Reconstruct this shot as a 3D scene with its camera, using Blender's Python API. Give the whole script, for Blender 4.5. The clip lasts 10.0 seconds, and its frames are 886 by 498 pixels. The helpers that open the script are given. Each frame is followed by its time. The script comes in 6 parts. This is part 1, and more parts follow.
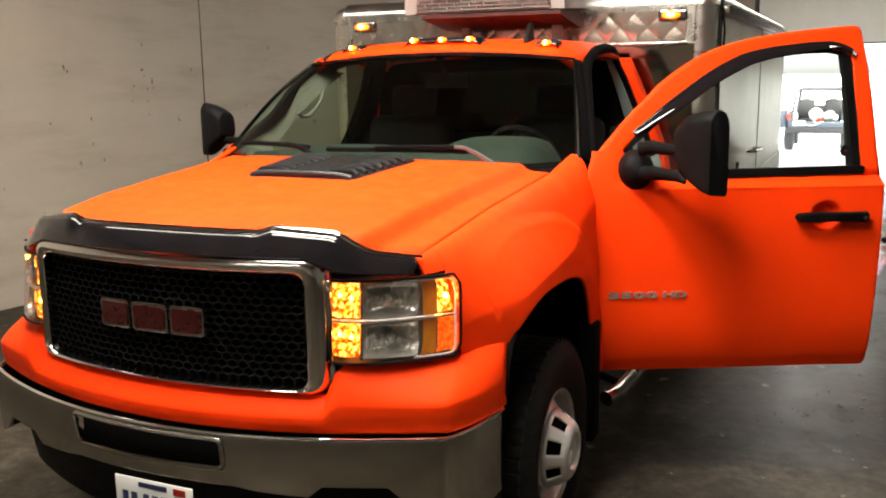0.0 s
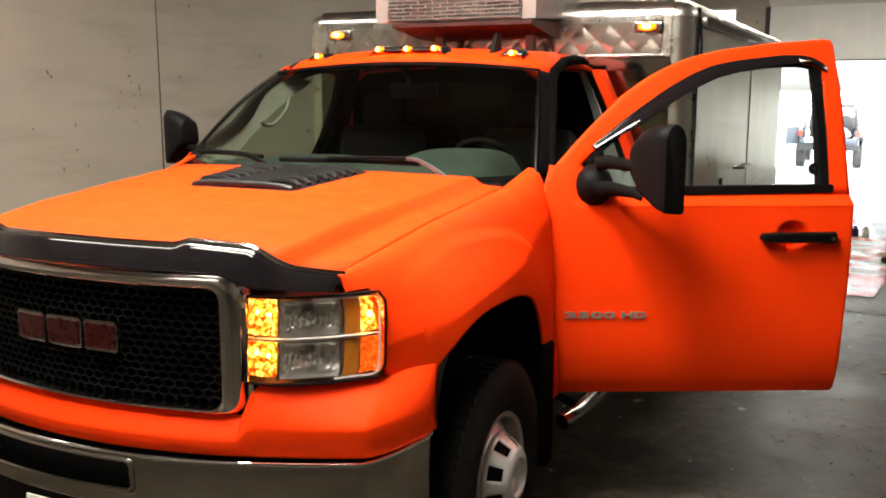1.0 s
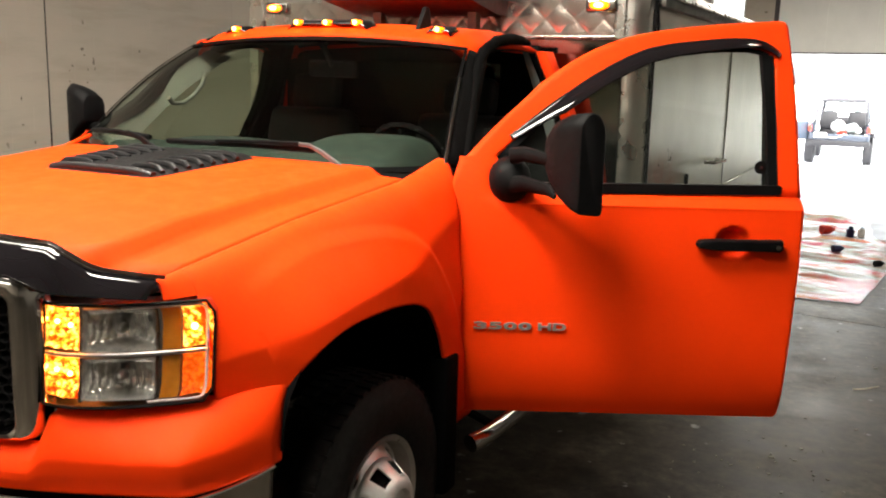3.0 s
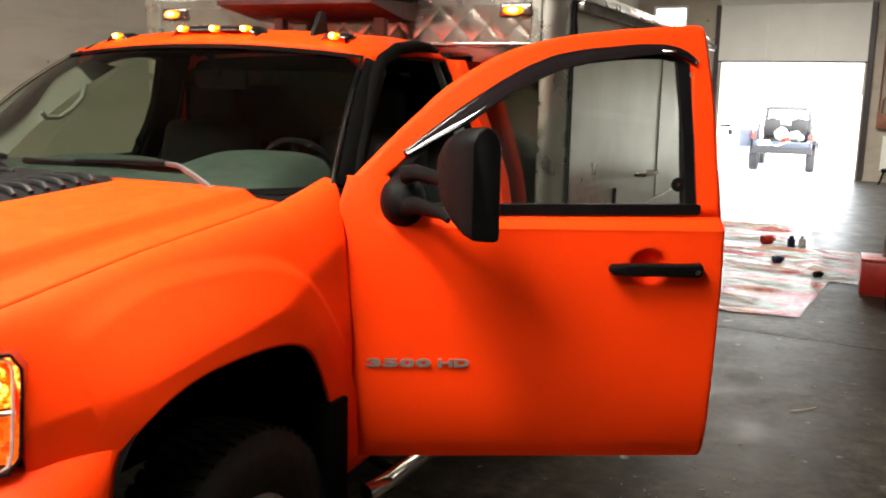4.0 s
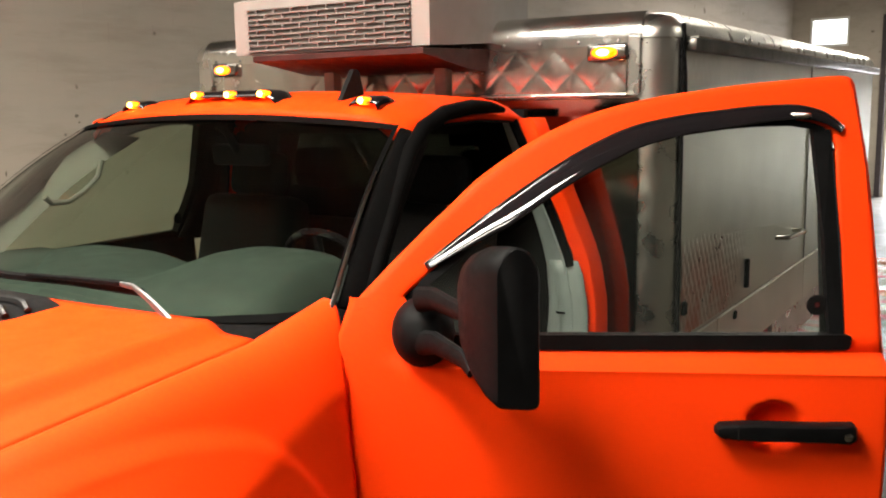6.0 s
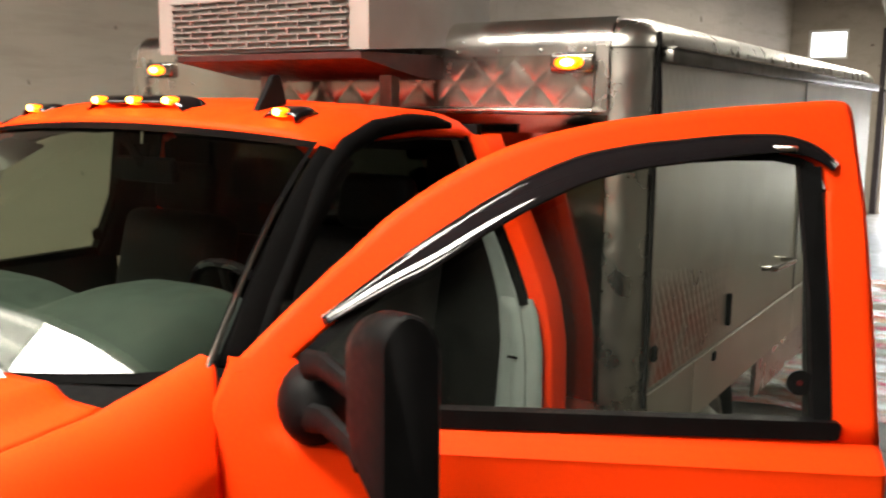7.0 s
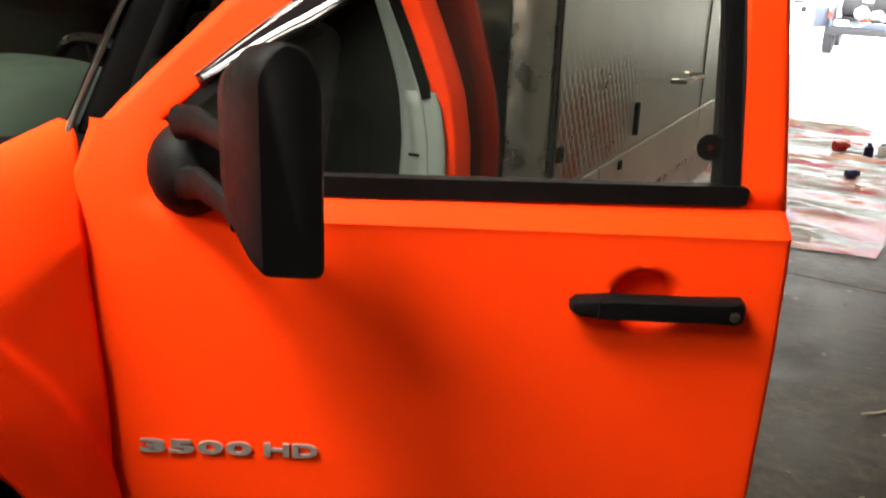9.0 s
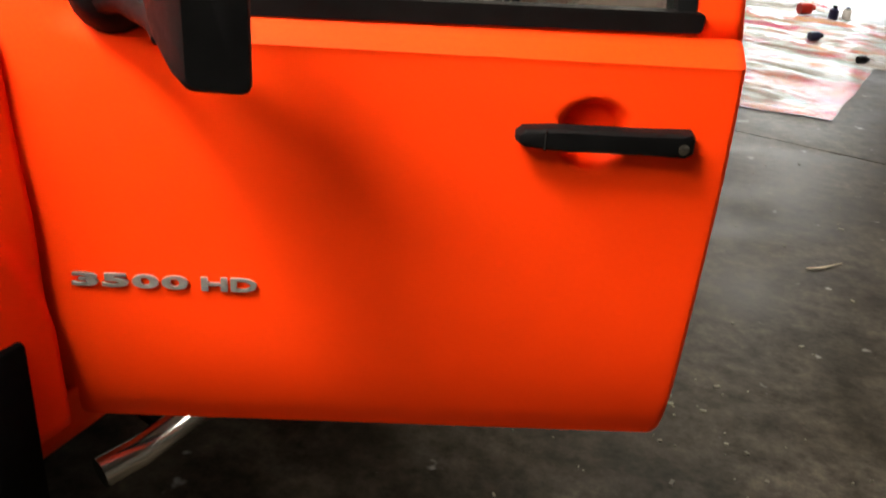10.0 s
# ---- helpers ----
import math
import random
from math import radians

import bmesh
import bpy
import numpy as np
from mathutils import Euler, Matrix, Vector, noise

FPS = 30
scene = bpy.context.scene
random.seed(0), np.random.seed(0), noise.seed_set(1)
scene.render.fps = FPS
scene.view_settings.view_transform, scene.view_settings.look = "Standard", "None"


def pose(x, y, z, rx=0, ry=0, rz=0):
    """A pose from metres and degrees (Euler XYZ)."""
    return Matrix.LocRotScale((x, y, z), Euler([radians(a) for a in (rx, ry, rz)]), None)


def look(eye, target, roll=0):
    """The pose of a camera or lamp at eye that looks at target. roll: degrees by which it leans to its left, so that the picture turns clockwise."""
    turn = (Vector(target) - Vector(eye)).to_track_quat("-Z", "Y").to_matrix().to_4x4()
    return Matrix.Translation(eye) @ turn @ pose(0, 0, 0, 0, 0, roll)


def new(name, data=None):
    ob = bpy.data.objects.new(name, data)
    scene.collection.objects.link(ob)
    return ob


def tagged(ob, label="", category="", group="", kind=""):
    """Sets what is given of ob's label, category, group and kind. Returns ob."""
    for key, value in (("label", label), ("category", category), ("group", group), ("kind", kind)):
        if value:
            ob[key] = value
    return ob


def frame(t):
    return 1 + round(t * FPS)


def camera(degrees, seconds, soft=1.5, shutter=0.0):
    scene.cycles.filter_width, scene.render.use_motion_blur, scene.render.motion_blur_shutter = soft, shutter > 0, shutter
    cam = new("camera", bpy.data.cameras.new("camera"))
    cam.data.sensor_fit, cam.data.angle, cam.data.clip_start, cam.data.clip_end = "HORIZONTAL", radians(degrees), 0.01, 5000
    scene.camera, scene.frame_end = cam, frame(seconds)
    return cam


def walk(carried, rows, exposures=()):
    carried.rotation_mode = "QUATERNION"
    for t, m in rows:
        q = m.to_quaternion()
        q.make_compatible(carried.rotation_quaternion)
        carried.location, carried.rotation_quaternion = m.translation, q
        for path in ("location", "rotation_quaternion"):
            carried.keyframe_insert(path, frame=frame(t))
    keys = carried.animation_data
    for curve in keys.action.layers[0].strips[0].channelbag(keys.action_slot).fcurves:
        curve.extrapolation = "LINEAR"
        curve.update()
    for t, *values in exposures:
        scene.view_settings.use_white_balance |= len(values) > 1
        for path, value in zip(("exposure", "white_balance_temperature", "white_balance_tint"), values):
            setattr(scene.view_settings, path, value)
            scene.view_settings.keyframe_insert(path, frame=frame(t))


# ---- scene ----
cam = camera(51.5, 10.0, soft=1.9, shutter=0.3)
PATH = [
    (0, (1.928, 1.677, 1.774), (1.115, 3.467, 1.405), -0.8),
    (0.5, (2.048, 1.774, 1.78), (1.197, 3.552, 1.444), -0.3),
    (1, (2.113, 1.899, 1.766), (1.268, 3.678, 1.421), 0.0),
    (1.5, (2.11, 2.022, 1.747), (1.238, 3.795, 1.432), 0.8),
    (2, (2.101, 2.159, 1.758), (1.252, 3.941, 1.436), 1.0),
    (3.5, (2.386, 2.634, 1.746), (1.513, 4.39, 1.353), 1.7),
    (4, (2.363, 2.841, 1.755), (1.582, 4.647, 1.401), 1.2),
    (4.5, (2.403, 3.051, 1.764), (1.592, 4.854, 1.458), -0.2),
    (5, (2.432, 3.299, 1.792), (1.435, 5.01, 1.515), 1.1),
    (5.5, (2.362, 3.506, 1.859), (1.326, 5.191, 1.563), -0.5),
    (6.8, (2.199, 4.074, 1.941), (1.091, 5.709, 1.626), -0.4),
    (7, (2.2, 4.159, 1.943), (1.137, 5.826, 1.638), 0.6),
    (7.5, (2.13, 4.288, 1.912), (1.192, 6.02, 1.565), 0.9),
    (8, (2.125, 4.299, 1.857), (1.204, 6.019, 1.415), 0.4),
    (8.5, (2.148, 4.294, 1.81), (1.277, 6.017, 1.29), 1.4),
    (9, (2.173, 4.268, 1.762), (1.325, 5.968, 1.139), 2.2),
    (9.5, (2.185, 4.289, 1.714), (1.414, 5.973, 0.959), 3.1),
    (10, (2.193, 4.309, 1.683), (1.48, 5.955, 0.799), 3.9),
]
walk(cam, [(t, look(eye, target, roll)) for t, eye, target, roll in PATH], [(0.0, 1.68), (3.5, 1.74), (7.0, 1.75), (8.5, 1.83), (9.5, 1.98), (10.0, 2.12)])

# ---- light ----
BUILD = math.radians(-7.0)          # the building stands 7 degrees askew of the truck
BM = Matrix.Rotation(BUILD, 4, "Z")


world = bpy.data.worlds.new("world")
scene.world = world
world.use_nodes = True
wn = world.node_tree
sky = wn.nodes.new("ShaderNodeTexSky")
sky.sky_type = "NISHITA"
sky.sun_disc = False
sky.sun_elevation, sky.sun_rotation = math.radians(30), math.radians(160)
sky.dust_density, sky.ozone_density = 4.0, 1.0
wn.nodes["Background"].inputs[1].default_value = 0.8
pale = wn.nodes.new("ShaderNodeHueSaturation")      # overcast: little blue in the sky
pale.inputs["Saturation"].default_value = 0.25
wn.links.new(sky.outputs[0], pale.inputs["Color"])
wn.links.new(pale.outputs[0], wn.nodes["Background"].inputs[0])

sun_data = bpy.data.lights.new("sun", "SUN")
sun_data.energy, sun_data.angle, sun_data.color = 4.0, math.radians(15), (1.0, 0.96, 0.9)
sun = new("sun", sun_data)
sun.matrix_world = look((0, 0, 0), (-0.25, -0.75, -0.6))


def lamp_panel(x, y, z, sx, sy, watts, colour=(1.0, 0.93, 0.80)):
    d = bpy.data.lights.new("unseen_tube_light", "AREA")
    d.shape, d.size, d.size_y, d.energy, d.color = "RECTANGLE", sx, sy, watts, colour
    o = new("unseen_tube_light", d)
    o.matrix_world = BM @ pose(x, y, z, 0, 0, 0)
    return o

# ---- materials ----
def material(name):
    m = bpy.data.materials.new(name)
    m.use_nodes = True
    return m, m.node_tree, m.node_tree.nodes["Principled BSDF"]


def link(nt, a, b):
    nt.links.new(a, b)


def noise_node(nt, scale, detail=4.0, rough=0.55, coords="Object", stretch=None):
    tc = nt.nodes.new("ShaderNodeNewGeometry" if coords == "Position" else "ShaderNodeTexCoord")
    n = nt.nodes.new("ShaderNodeTexNoise")
    n.inputs["Scale"].default_value, n.inputs["Detail"].default_value, n.inputs["Roughness"].default_value = scale, detail, rough
    if stretch:
        mp = nt.nodes.new("ShaderNodeMapping")
        mp.inputs["Scale"].default_value = stretch
        link(nt, tc.outputs[coords], mp.inputs[0])
        link(nt, mp.outputs[0], n.inputs[0])
    else:
        link(nt, tc.outputs[coords], n.inputs[0])
    return n


def ramp(nt, src, stops):
    r = nt.nodes.new("ShaderNodeValToRGB")
    el = r.color_ramp.elements
    while len(el) < len(stops):
        el.new(0.5)
    for e, (p, c) in zip(el, stops):
        e.position, e.color = p, (*c, 1.0)
    link(nt, src, r.inputs[0])
    return r


def value_ramp(nt, src, a, b, lo=0.3, hi=0.7):
    r = nt.nodes.new("ShaderNodeMapRange")
    r.inputs[1].default_value, r.inputs[2].default_value, r.inputs[3].default_value, r.inputs[4].default_value = lo, hi, a, b
    link(nt, src, r.inputs[0])
    return r.outputs[0]


def bump(nt, bsdf, src, strength, dist=0.01):
    b = nt.nodes.new("ShaderNodeBump")
    b.inputs["Strength"].default_value, b.inputs["Distance"].default_value = strength, dist
    link(nt, src, b.inputs["Height"])
    link(nt, b.outputs[0], bsdf.inputs["Normal"])
    return b


def simple(name, colour, rough, metal=0.0, var=0.12, scale=12.0, rough_var=0.08, bump_by=0.0, bump_scale=200.0, spec=0.5, coat=0.0):
    """A painted, plastic or metal surface with uneven tone, gloss and grain."""
    m, nt, b = material(name)
    n = noise_node(nt, scale)
    lo = tuple(c * (1 - var) for c in colour)
    hi = tuple(min(1.0, c * (1 + var)) for c in colour)
    r = ramp(nt, n.outputs[0], [(0.3, lo), (0.7, hi)])
    link(nt, r.outputs[0], b.inputs["Base Color"])
    n2 = noise_node(nt, scale * 2.7)
    link(nt, value_ramp(nt, n2.outputs[0], max(0.02, rough - rough_var), min(1.0, rough + rough_var)), b.inputs["Roughness"])
    b.inputs["Metallic"].default_value = metal
    b.inputs["Specular IOR Level"].default_value = spec
    b.inputs["Coat Weight"].default_value = coat
    if bump_by:
        bump(nt, b, noise_node(nt, bump_scale, 2.0).outputs[0], bump_by, 0.002)
    return m


def glowing(name, colour, strength, edge=None):
    m, nt, b = material(name)
    n = noise_node(nt, 85.0, 2.0)
    r = ramp(nt, n.outputs[0], [(0.42, edge or colour), (0.58, colour)])
    link(nt, r.outputs[0], b.inputs["Emission Color"])
    link(nt, r.outputs[0], b.inputs["Base Color"])
    b.inputs["Emission Strength"].default_value = strength
    b.inputs["Roughness"].default_value = 0.25
    return m


def glass(name, colour, rough=0.02, body=0.0):
    """Thin pane: clear with a tint, and a mirror-like sheen at a slant."""
    m, nt, b = material(name)
    nt.nodes.remove(b)
    out = nt.nodes["Material Output"]
    tr = nt.nodes.new("ShaderNodeBsdfTransparent")
    tr.inputs[0].default_value = (*colour, 1)
    gl = nt.nodes.new("ShaderNodeBsdfGlossy")
    gl.inputs["Roughness"].default_value = rough
    lw = nt.nodes.new("ShaderNodeLayerWeight")
    lw.inputs[0].default_value = 0.5
    pw = nt.nodes.new("ShaderNodeMath")
    pw.operation = "POWER"
    pw.inputs[1].default_value = 5.0
    link(nt, lw.outputs["Facing"], pw.inputs[0])
    fr = nt.nodes.new("ShaderNodeMath")
    fr.operation = "MULTIPLY_ADD"
    fr.inputs[1].default_value, fr.inputs[2].default_value = 0.9, 0.045
    link(nt, pw.outputs[0], fr.inputs[0])
    mx = nt.nodes.new("ShaderNodeMixShader")
    link(nt, fr.outputs[0], mx.inputs[0])
    link(nt, tr.outputs[0], mx.inputs[1])
    link(nt, gl.outputs[0], mx.inputs[2])
    if body:
        df = nt.nodes.new("ShaderNodeBsdfDiffuse")
        df.inputs[0].default_value = (0.35, 0.4, 0.36, 1)
        m2 = nt.nodes.new("ShaderNodeMixShader")
        sm = noise_node(nt, 3.0, 5.0)
        link(nt, value_ramp(nt, sm.outputs[0], body * 0.5, body * 1.5), m2.inputs[0])
        link(nt, mx.outputs[0], m2.inputs[1])
        link(nt, df.outputs[0], m2.inputs[2])
        link(nt, m2.outputs[0], out.inputs[0])
    else:
        link(nt, mx.outputs[0], out.inputs[0])
    return m


ORANGE = simple("orange_wrap", (0.98, 0.046, 0.002), 0.62, var=0.03, scale=5.0, bump_by=0.03, bump_scale=350.0, spec=0.09)
CHROME = simple("chrome", (0.90, 0.89, 0.87), 0.10, 1.0, var=0.06, scale=6.0, rough_var=0.05)
CHROME_DULL = simple("dull_chrome", (0.47, 0.45, 0.42), 0.17, 1.0, var=0.10, scale=5.0, rough_var=0.06)
BLACK = simple("black_plastic", (0.0042, 0.0042, 0.0045), 0.55, var=0.25, scale=20.0, bump_by=0.15, bump_scale=700.0, spec=0.08)
BLACK_GLOSS = simple("black_gloss", (0.007, 0.006, 0.007), 0.045, var=0.2, rough_var=0.02, coat=0.5)
RUBBER = simple("rubber", (0.0026, 0.0025, 0.0026), 0.8, var=0.3, scale=25.0, bump_by=0.2, bump_scale=300.0, spec=0.03)
TYRE = simple("tyre_rubber", (0.010, 0.0095, 0.009), 0.85, var=0.3, scale=25.0, bump_by=0.2, bump_scale=300.0, spec=0.15)
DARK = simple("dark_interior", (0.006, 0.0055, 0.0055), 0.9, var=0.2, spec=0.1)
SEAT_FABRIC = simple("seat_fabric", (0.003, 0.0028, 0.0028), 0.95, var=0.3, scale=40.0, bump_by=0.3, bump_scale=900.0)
COVER_TRIM = simple("grey_green_trim", (0.13, 0.125, 0.11), 0.7, var=0.08, bump_by=0.05)
GREY_TRIM = simple("grey_trim", (0.24, 0.275, 0.27), 0.55, var=0.06, bump_by=0.05)
DASH = simple("dash_pad", (0.017, 0.026, 0.023), 0.7, var=0.12, scale=8.0, bump_by=0.2, bump_scale=500.0)
STEEL_SIDE = simple("embossed_sheet", (0.76, 0.74, 0.66), 0.36, 0.85, var=0.08, scale=3.0, rough_var=0.06)
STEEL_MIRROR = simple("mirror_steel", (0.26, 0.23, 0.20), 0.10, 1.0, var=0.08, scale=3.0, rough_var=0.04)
STEEL = simple("stainless_steel", (0.62, 0.60, 0.56), 0.30, 1.0, var=0.10, scale=4.0, rough_var=0.08)
STEEL_BRIGHT = simple("polished_steel", (0.74, 0.73, 0.70), 0.22, 1.0, var=0.08, scale=5.0, rough_var=0.06)
STEEL_DARK = simple("dark_steel", (0.20, 0.19, 0.175), 0.35, 0.8, var=0.25, scale=8.0)
AC_PAINT = simple("grey_casing", (0.25, 0.225, 0.21), 0.5, var=0.08, scale=6.0)
ALLOY = simple("wheel_alloy", (0.55, 0.54, 0.53), 0.35, 0.9, var=0.15, scale=15.0)
RED_PAINT = simple("red_paint", (0.30, 0.012, 0.008), 0.35, var=0.2)
WHITE = simple("white_paint", (0.80, 0.80, 0.78), 0.5, var=0.06, scale=3.0)
AMBER = glowing("amber_lamp", (1.0, 0.13, 0.004), 2.2, (1.0, 0.09, 0.0))
AMBER_HOT = glowing("amber_bulb", (1.0, 0.36, 0.03), 22.0)
AMBER_LENS = simple("amber_lens", (0.55, 0.19, 0.015), 0.15, var=0.15, scale=40.0)
TUBE = glowing("tube_glow", (1.0, 0.94, 0.82), 3.2)
GLASS_W = glass("windscreen_glass", (0.60, 0.70, 0.58))
GLASS_S = glass("door_glass", (0.85, 0.89, 0.82), body=0.012)
GLASS_DARK = glass("privacy_glass", (0.25, 0.30, 0.25))
GLASS_CLEAR = glass("clear_lens", (0.93, 0.93, 0.92))

# ---- building blocks ----
CORE = Vector((0, 5.9, 1.1))


def part(name, bm, mat, parent=None, label="", smooth=True, solid=0.0, offset=-1.0, out=None):
    """Links a bmesh, in world coordinates, as one mesh object under a thing or a part. out: the way its open side faces."""
    bmesh.ops.recalc_face_normals(bm, faces=bm.faces)
    if any(e.is_boundary for e in bm.edges):
        turn = sum((f.normal.dot(out if out is not None else f.calc_center_median() - CORE) * f.calc_area() for f in bm.faces), 0.0)
        if turn < 0:
            bmesh.ops.reverse_faces(bm, faces=bm.faces)
    me = bpy.data.meshes.new(name)
    bm.to_mesh(me)
    bm.free()
    ob = new(name, me)
    me.materials.append(mat)
    if smooth:
        for p in me.polygons:
            p.use_smooth = True
        me.set_sharp_from_angle(angle=math.radians(38))
    if parent is not None:
        ob.parent = parent
        ob.matrix_parent_inverse = Matrix.Translation(-parent.location)
    if solid:
        md = ob.modifiers.new("thickness", "SOLIDIFY")
        md.thickness, md.offset = solid, offset
    if label:
        tagged(ob, label)
    return ob


def thing(name, loc, label, category, group="", kind=""):
    ob = new(name)
    ob.location = loc
    ob.empty_display_size = 0.2
    return tagged(ob, label, category, group, kind)


def grid(bm, fn, nu, nv, closed_u=False):
    rows = [[bm.verts.new(fn(i / nu, j / nv)) for i in range(nu if closed_u else nu + 1)] for j in range(nv + 1)]
    m = len(rows[0])
    for j in range(nv):
        for i in range(m if closed_u else m - 1):
            k = (i + 1) % m
            bm.faces.new((rows[j][i], rows[j][k], rows[j + 1][k], rows[j + 1][i]))
    return rows


def sheet(fn, nu, nv, closed_u=False):
    bm = bmesh.new()
    grid(bm, fn, nu, nv, closed_u)
    return bm


def add_box(bm, centre, size, rot=None, bevel=0.0, seg=2):
    r = bmesh.ops.create_cube(bm, size=1.0)
    vs = r["verts"]
    bmesh.ops.scale(bm, verts=vs, vec=size)
    if bevel:
        es = list({e for v in vs for e in v.link_edges})
        g = bmesh.ops.bevel(bm, geom=es, offset=bevel, segments=seg, affect="EDGES", profile=0.5)
        vs = list({v for f in g["faces"] for v in f.verts} | {v for v in vs if v.is_valid})
    m = Matrix.Translation(centre) @ (rot if rot is not None else Matrix.Identity(4))
    bmesh.ops.transform(bm, matrix=m, verts=vs)
    return bm


def box(centre, size, rot=None, bevel=0.0, seg=2):
    return add_box(bmesh.new(), centre, size, rot, bevel, seg)


def add_tube(bm, pts, r, seg=10, cap=True, squash=1.0):
    """A round bar along points; r may be a list."""
    pts = [Vector(p) for p in pts]
    rr = r if isinstance(r, (list, tuple)) else [r] * len(pts)
    rings, ref = [], None
    for i, p in enumerate(pts):
        t = (pts[min(i + 1, len(pts) - 1)] - pts[max(i - 1, 0)]).normalized()
        if ref is None:
            ref = Vector((0, 0, 1)) if abs(t.z) < 0.9 else Vector((1, 0, 0))
        a = (ref - t * ref.dot(t)).normalized()
        ref = a
        b = t.cross(a)
        rings.append([bm.verts.new(p + (a * math.cos(2 * math.pi * k / seg) + b * math.sin(2 * math.pi * k / seg) * squash) * rr[i]) for k in range(seg)])
    for q, w in zip(rings, rings[1:]):
        for k in range(seg):
            bm.faces.new((q[k], q[(k + 1) % seg], w[(k + 1) % seg], w[k]))
    if cap:
        bm.faces.new(rings[0][::-1])
        bm.faces.new(rings[-1])
    return bm


def tube(pts, r, seg=10, cap=True, squash=1.0):
    return add_tube(bmesh.new(), pts, r, seg, cap, squash)


def add_lathe(bm, centre, axis, prof, seg=32):
    """Turns (along, radius) pairs round an axis."""
    ax = Vector(axis).normalized()
    a = ax.orthogonal().normalized()
    b = ax.cross(a)
    c = Vector(centre)
    rows = [[bm.verts.new(c + ax * d + (a * math.cos(2 * math.pi * k / seg) + b * math.sin(2 * math.pi * k / seg)) * r) for k in range(seg)] for d, r in prof]
    for q, w in zip(rows, rows[1:]):
        for k in range(seg):
            bm.faces.new((q[k], q[(k + 1) % seg], w[(k + 1) % seg], w[k]))
    return bm


def lathe(centre, axis, prof, seg=32):
    return add_lathe(bmesh.new(), centre, axis, prof, seg)


def prism(poly, place, depth):
    """A flat outline, given as 2D points, extruded: place(a, b, d) gives the world point at depth d."""
    bm = bmesh.new()
    lo = [bm.verts.new(place(a, b, 0.0)) for a, b in poly]
    hi = [bm.verts.new(place(a, b, depth)) for a, b in poly]
    bm.faces.new(lo[::-1])
    bm.faces.new(hi)
    n = len(poly)
    for i in range(n):
        bm.faces.new((lo[i], lo[(i + 1) % n], hi[(i + 1) % n], hi[i]))
    return bm


def lerp(a, b, t):
    return a + (b - a) * t


def table(x, xs, ys):
    return float(np.interp(x, xs, ys))


def spline(k, ys):
    """A smooth curve through evenly spaced values: k runs from 0 to len(ys) - 1."""
    n = len(ys) - 1
    i = min(n - 1, max(0, int(k)))
    t = k - i
    p0, p1, p2, p3 = ys[max(0, i - 1)], ys[i], ys[i + 1], ys[min(n, i + 2)]
    return 0.5 * (2 * p1 + (p2 - p0) * t + (2 * p0 - 5 * p1 + 4 * p2 - p3) * t * t + (3 * p1 - p0 - 3 * p2 + p3) * t ** 3)


def smooth_step(a, b, x):
    t = min(1.0, max(0.0, (x - a) / (b - a)))
    return t * t * (3 - 2 * t)


def rounded(pts, r, n=5):
    """A closed 2D outline with its corners rounded."""
    out = []
    m = len(pts)
    for i in range(m):
        p0, p, p1 = (Vector(pts[(i + k) % m]) for k in (-1, 0, 1))
        a, b = (p0 - p), (p1 - p)
        ra = min(r, a.length * 0.45, b.length * 0.45)
        s, e = p + a.normalized() * ra, p + b.normalized() * ra
        for k in range(n + 1):
            t = k / n
            out.append(tuple((s * (1 - t) + p * t) * (1 - t) + (p * (1 - t) + e * t) * t))
    return out

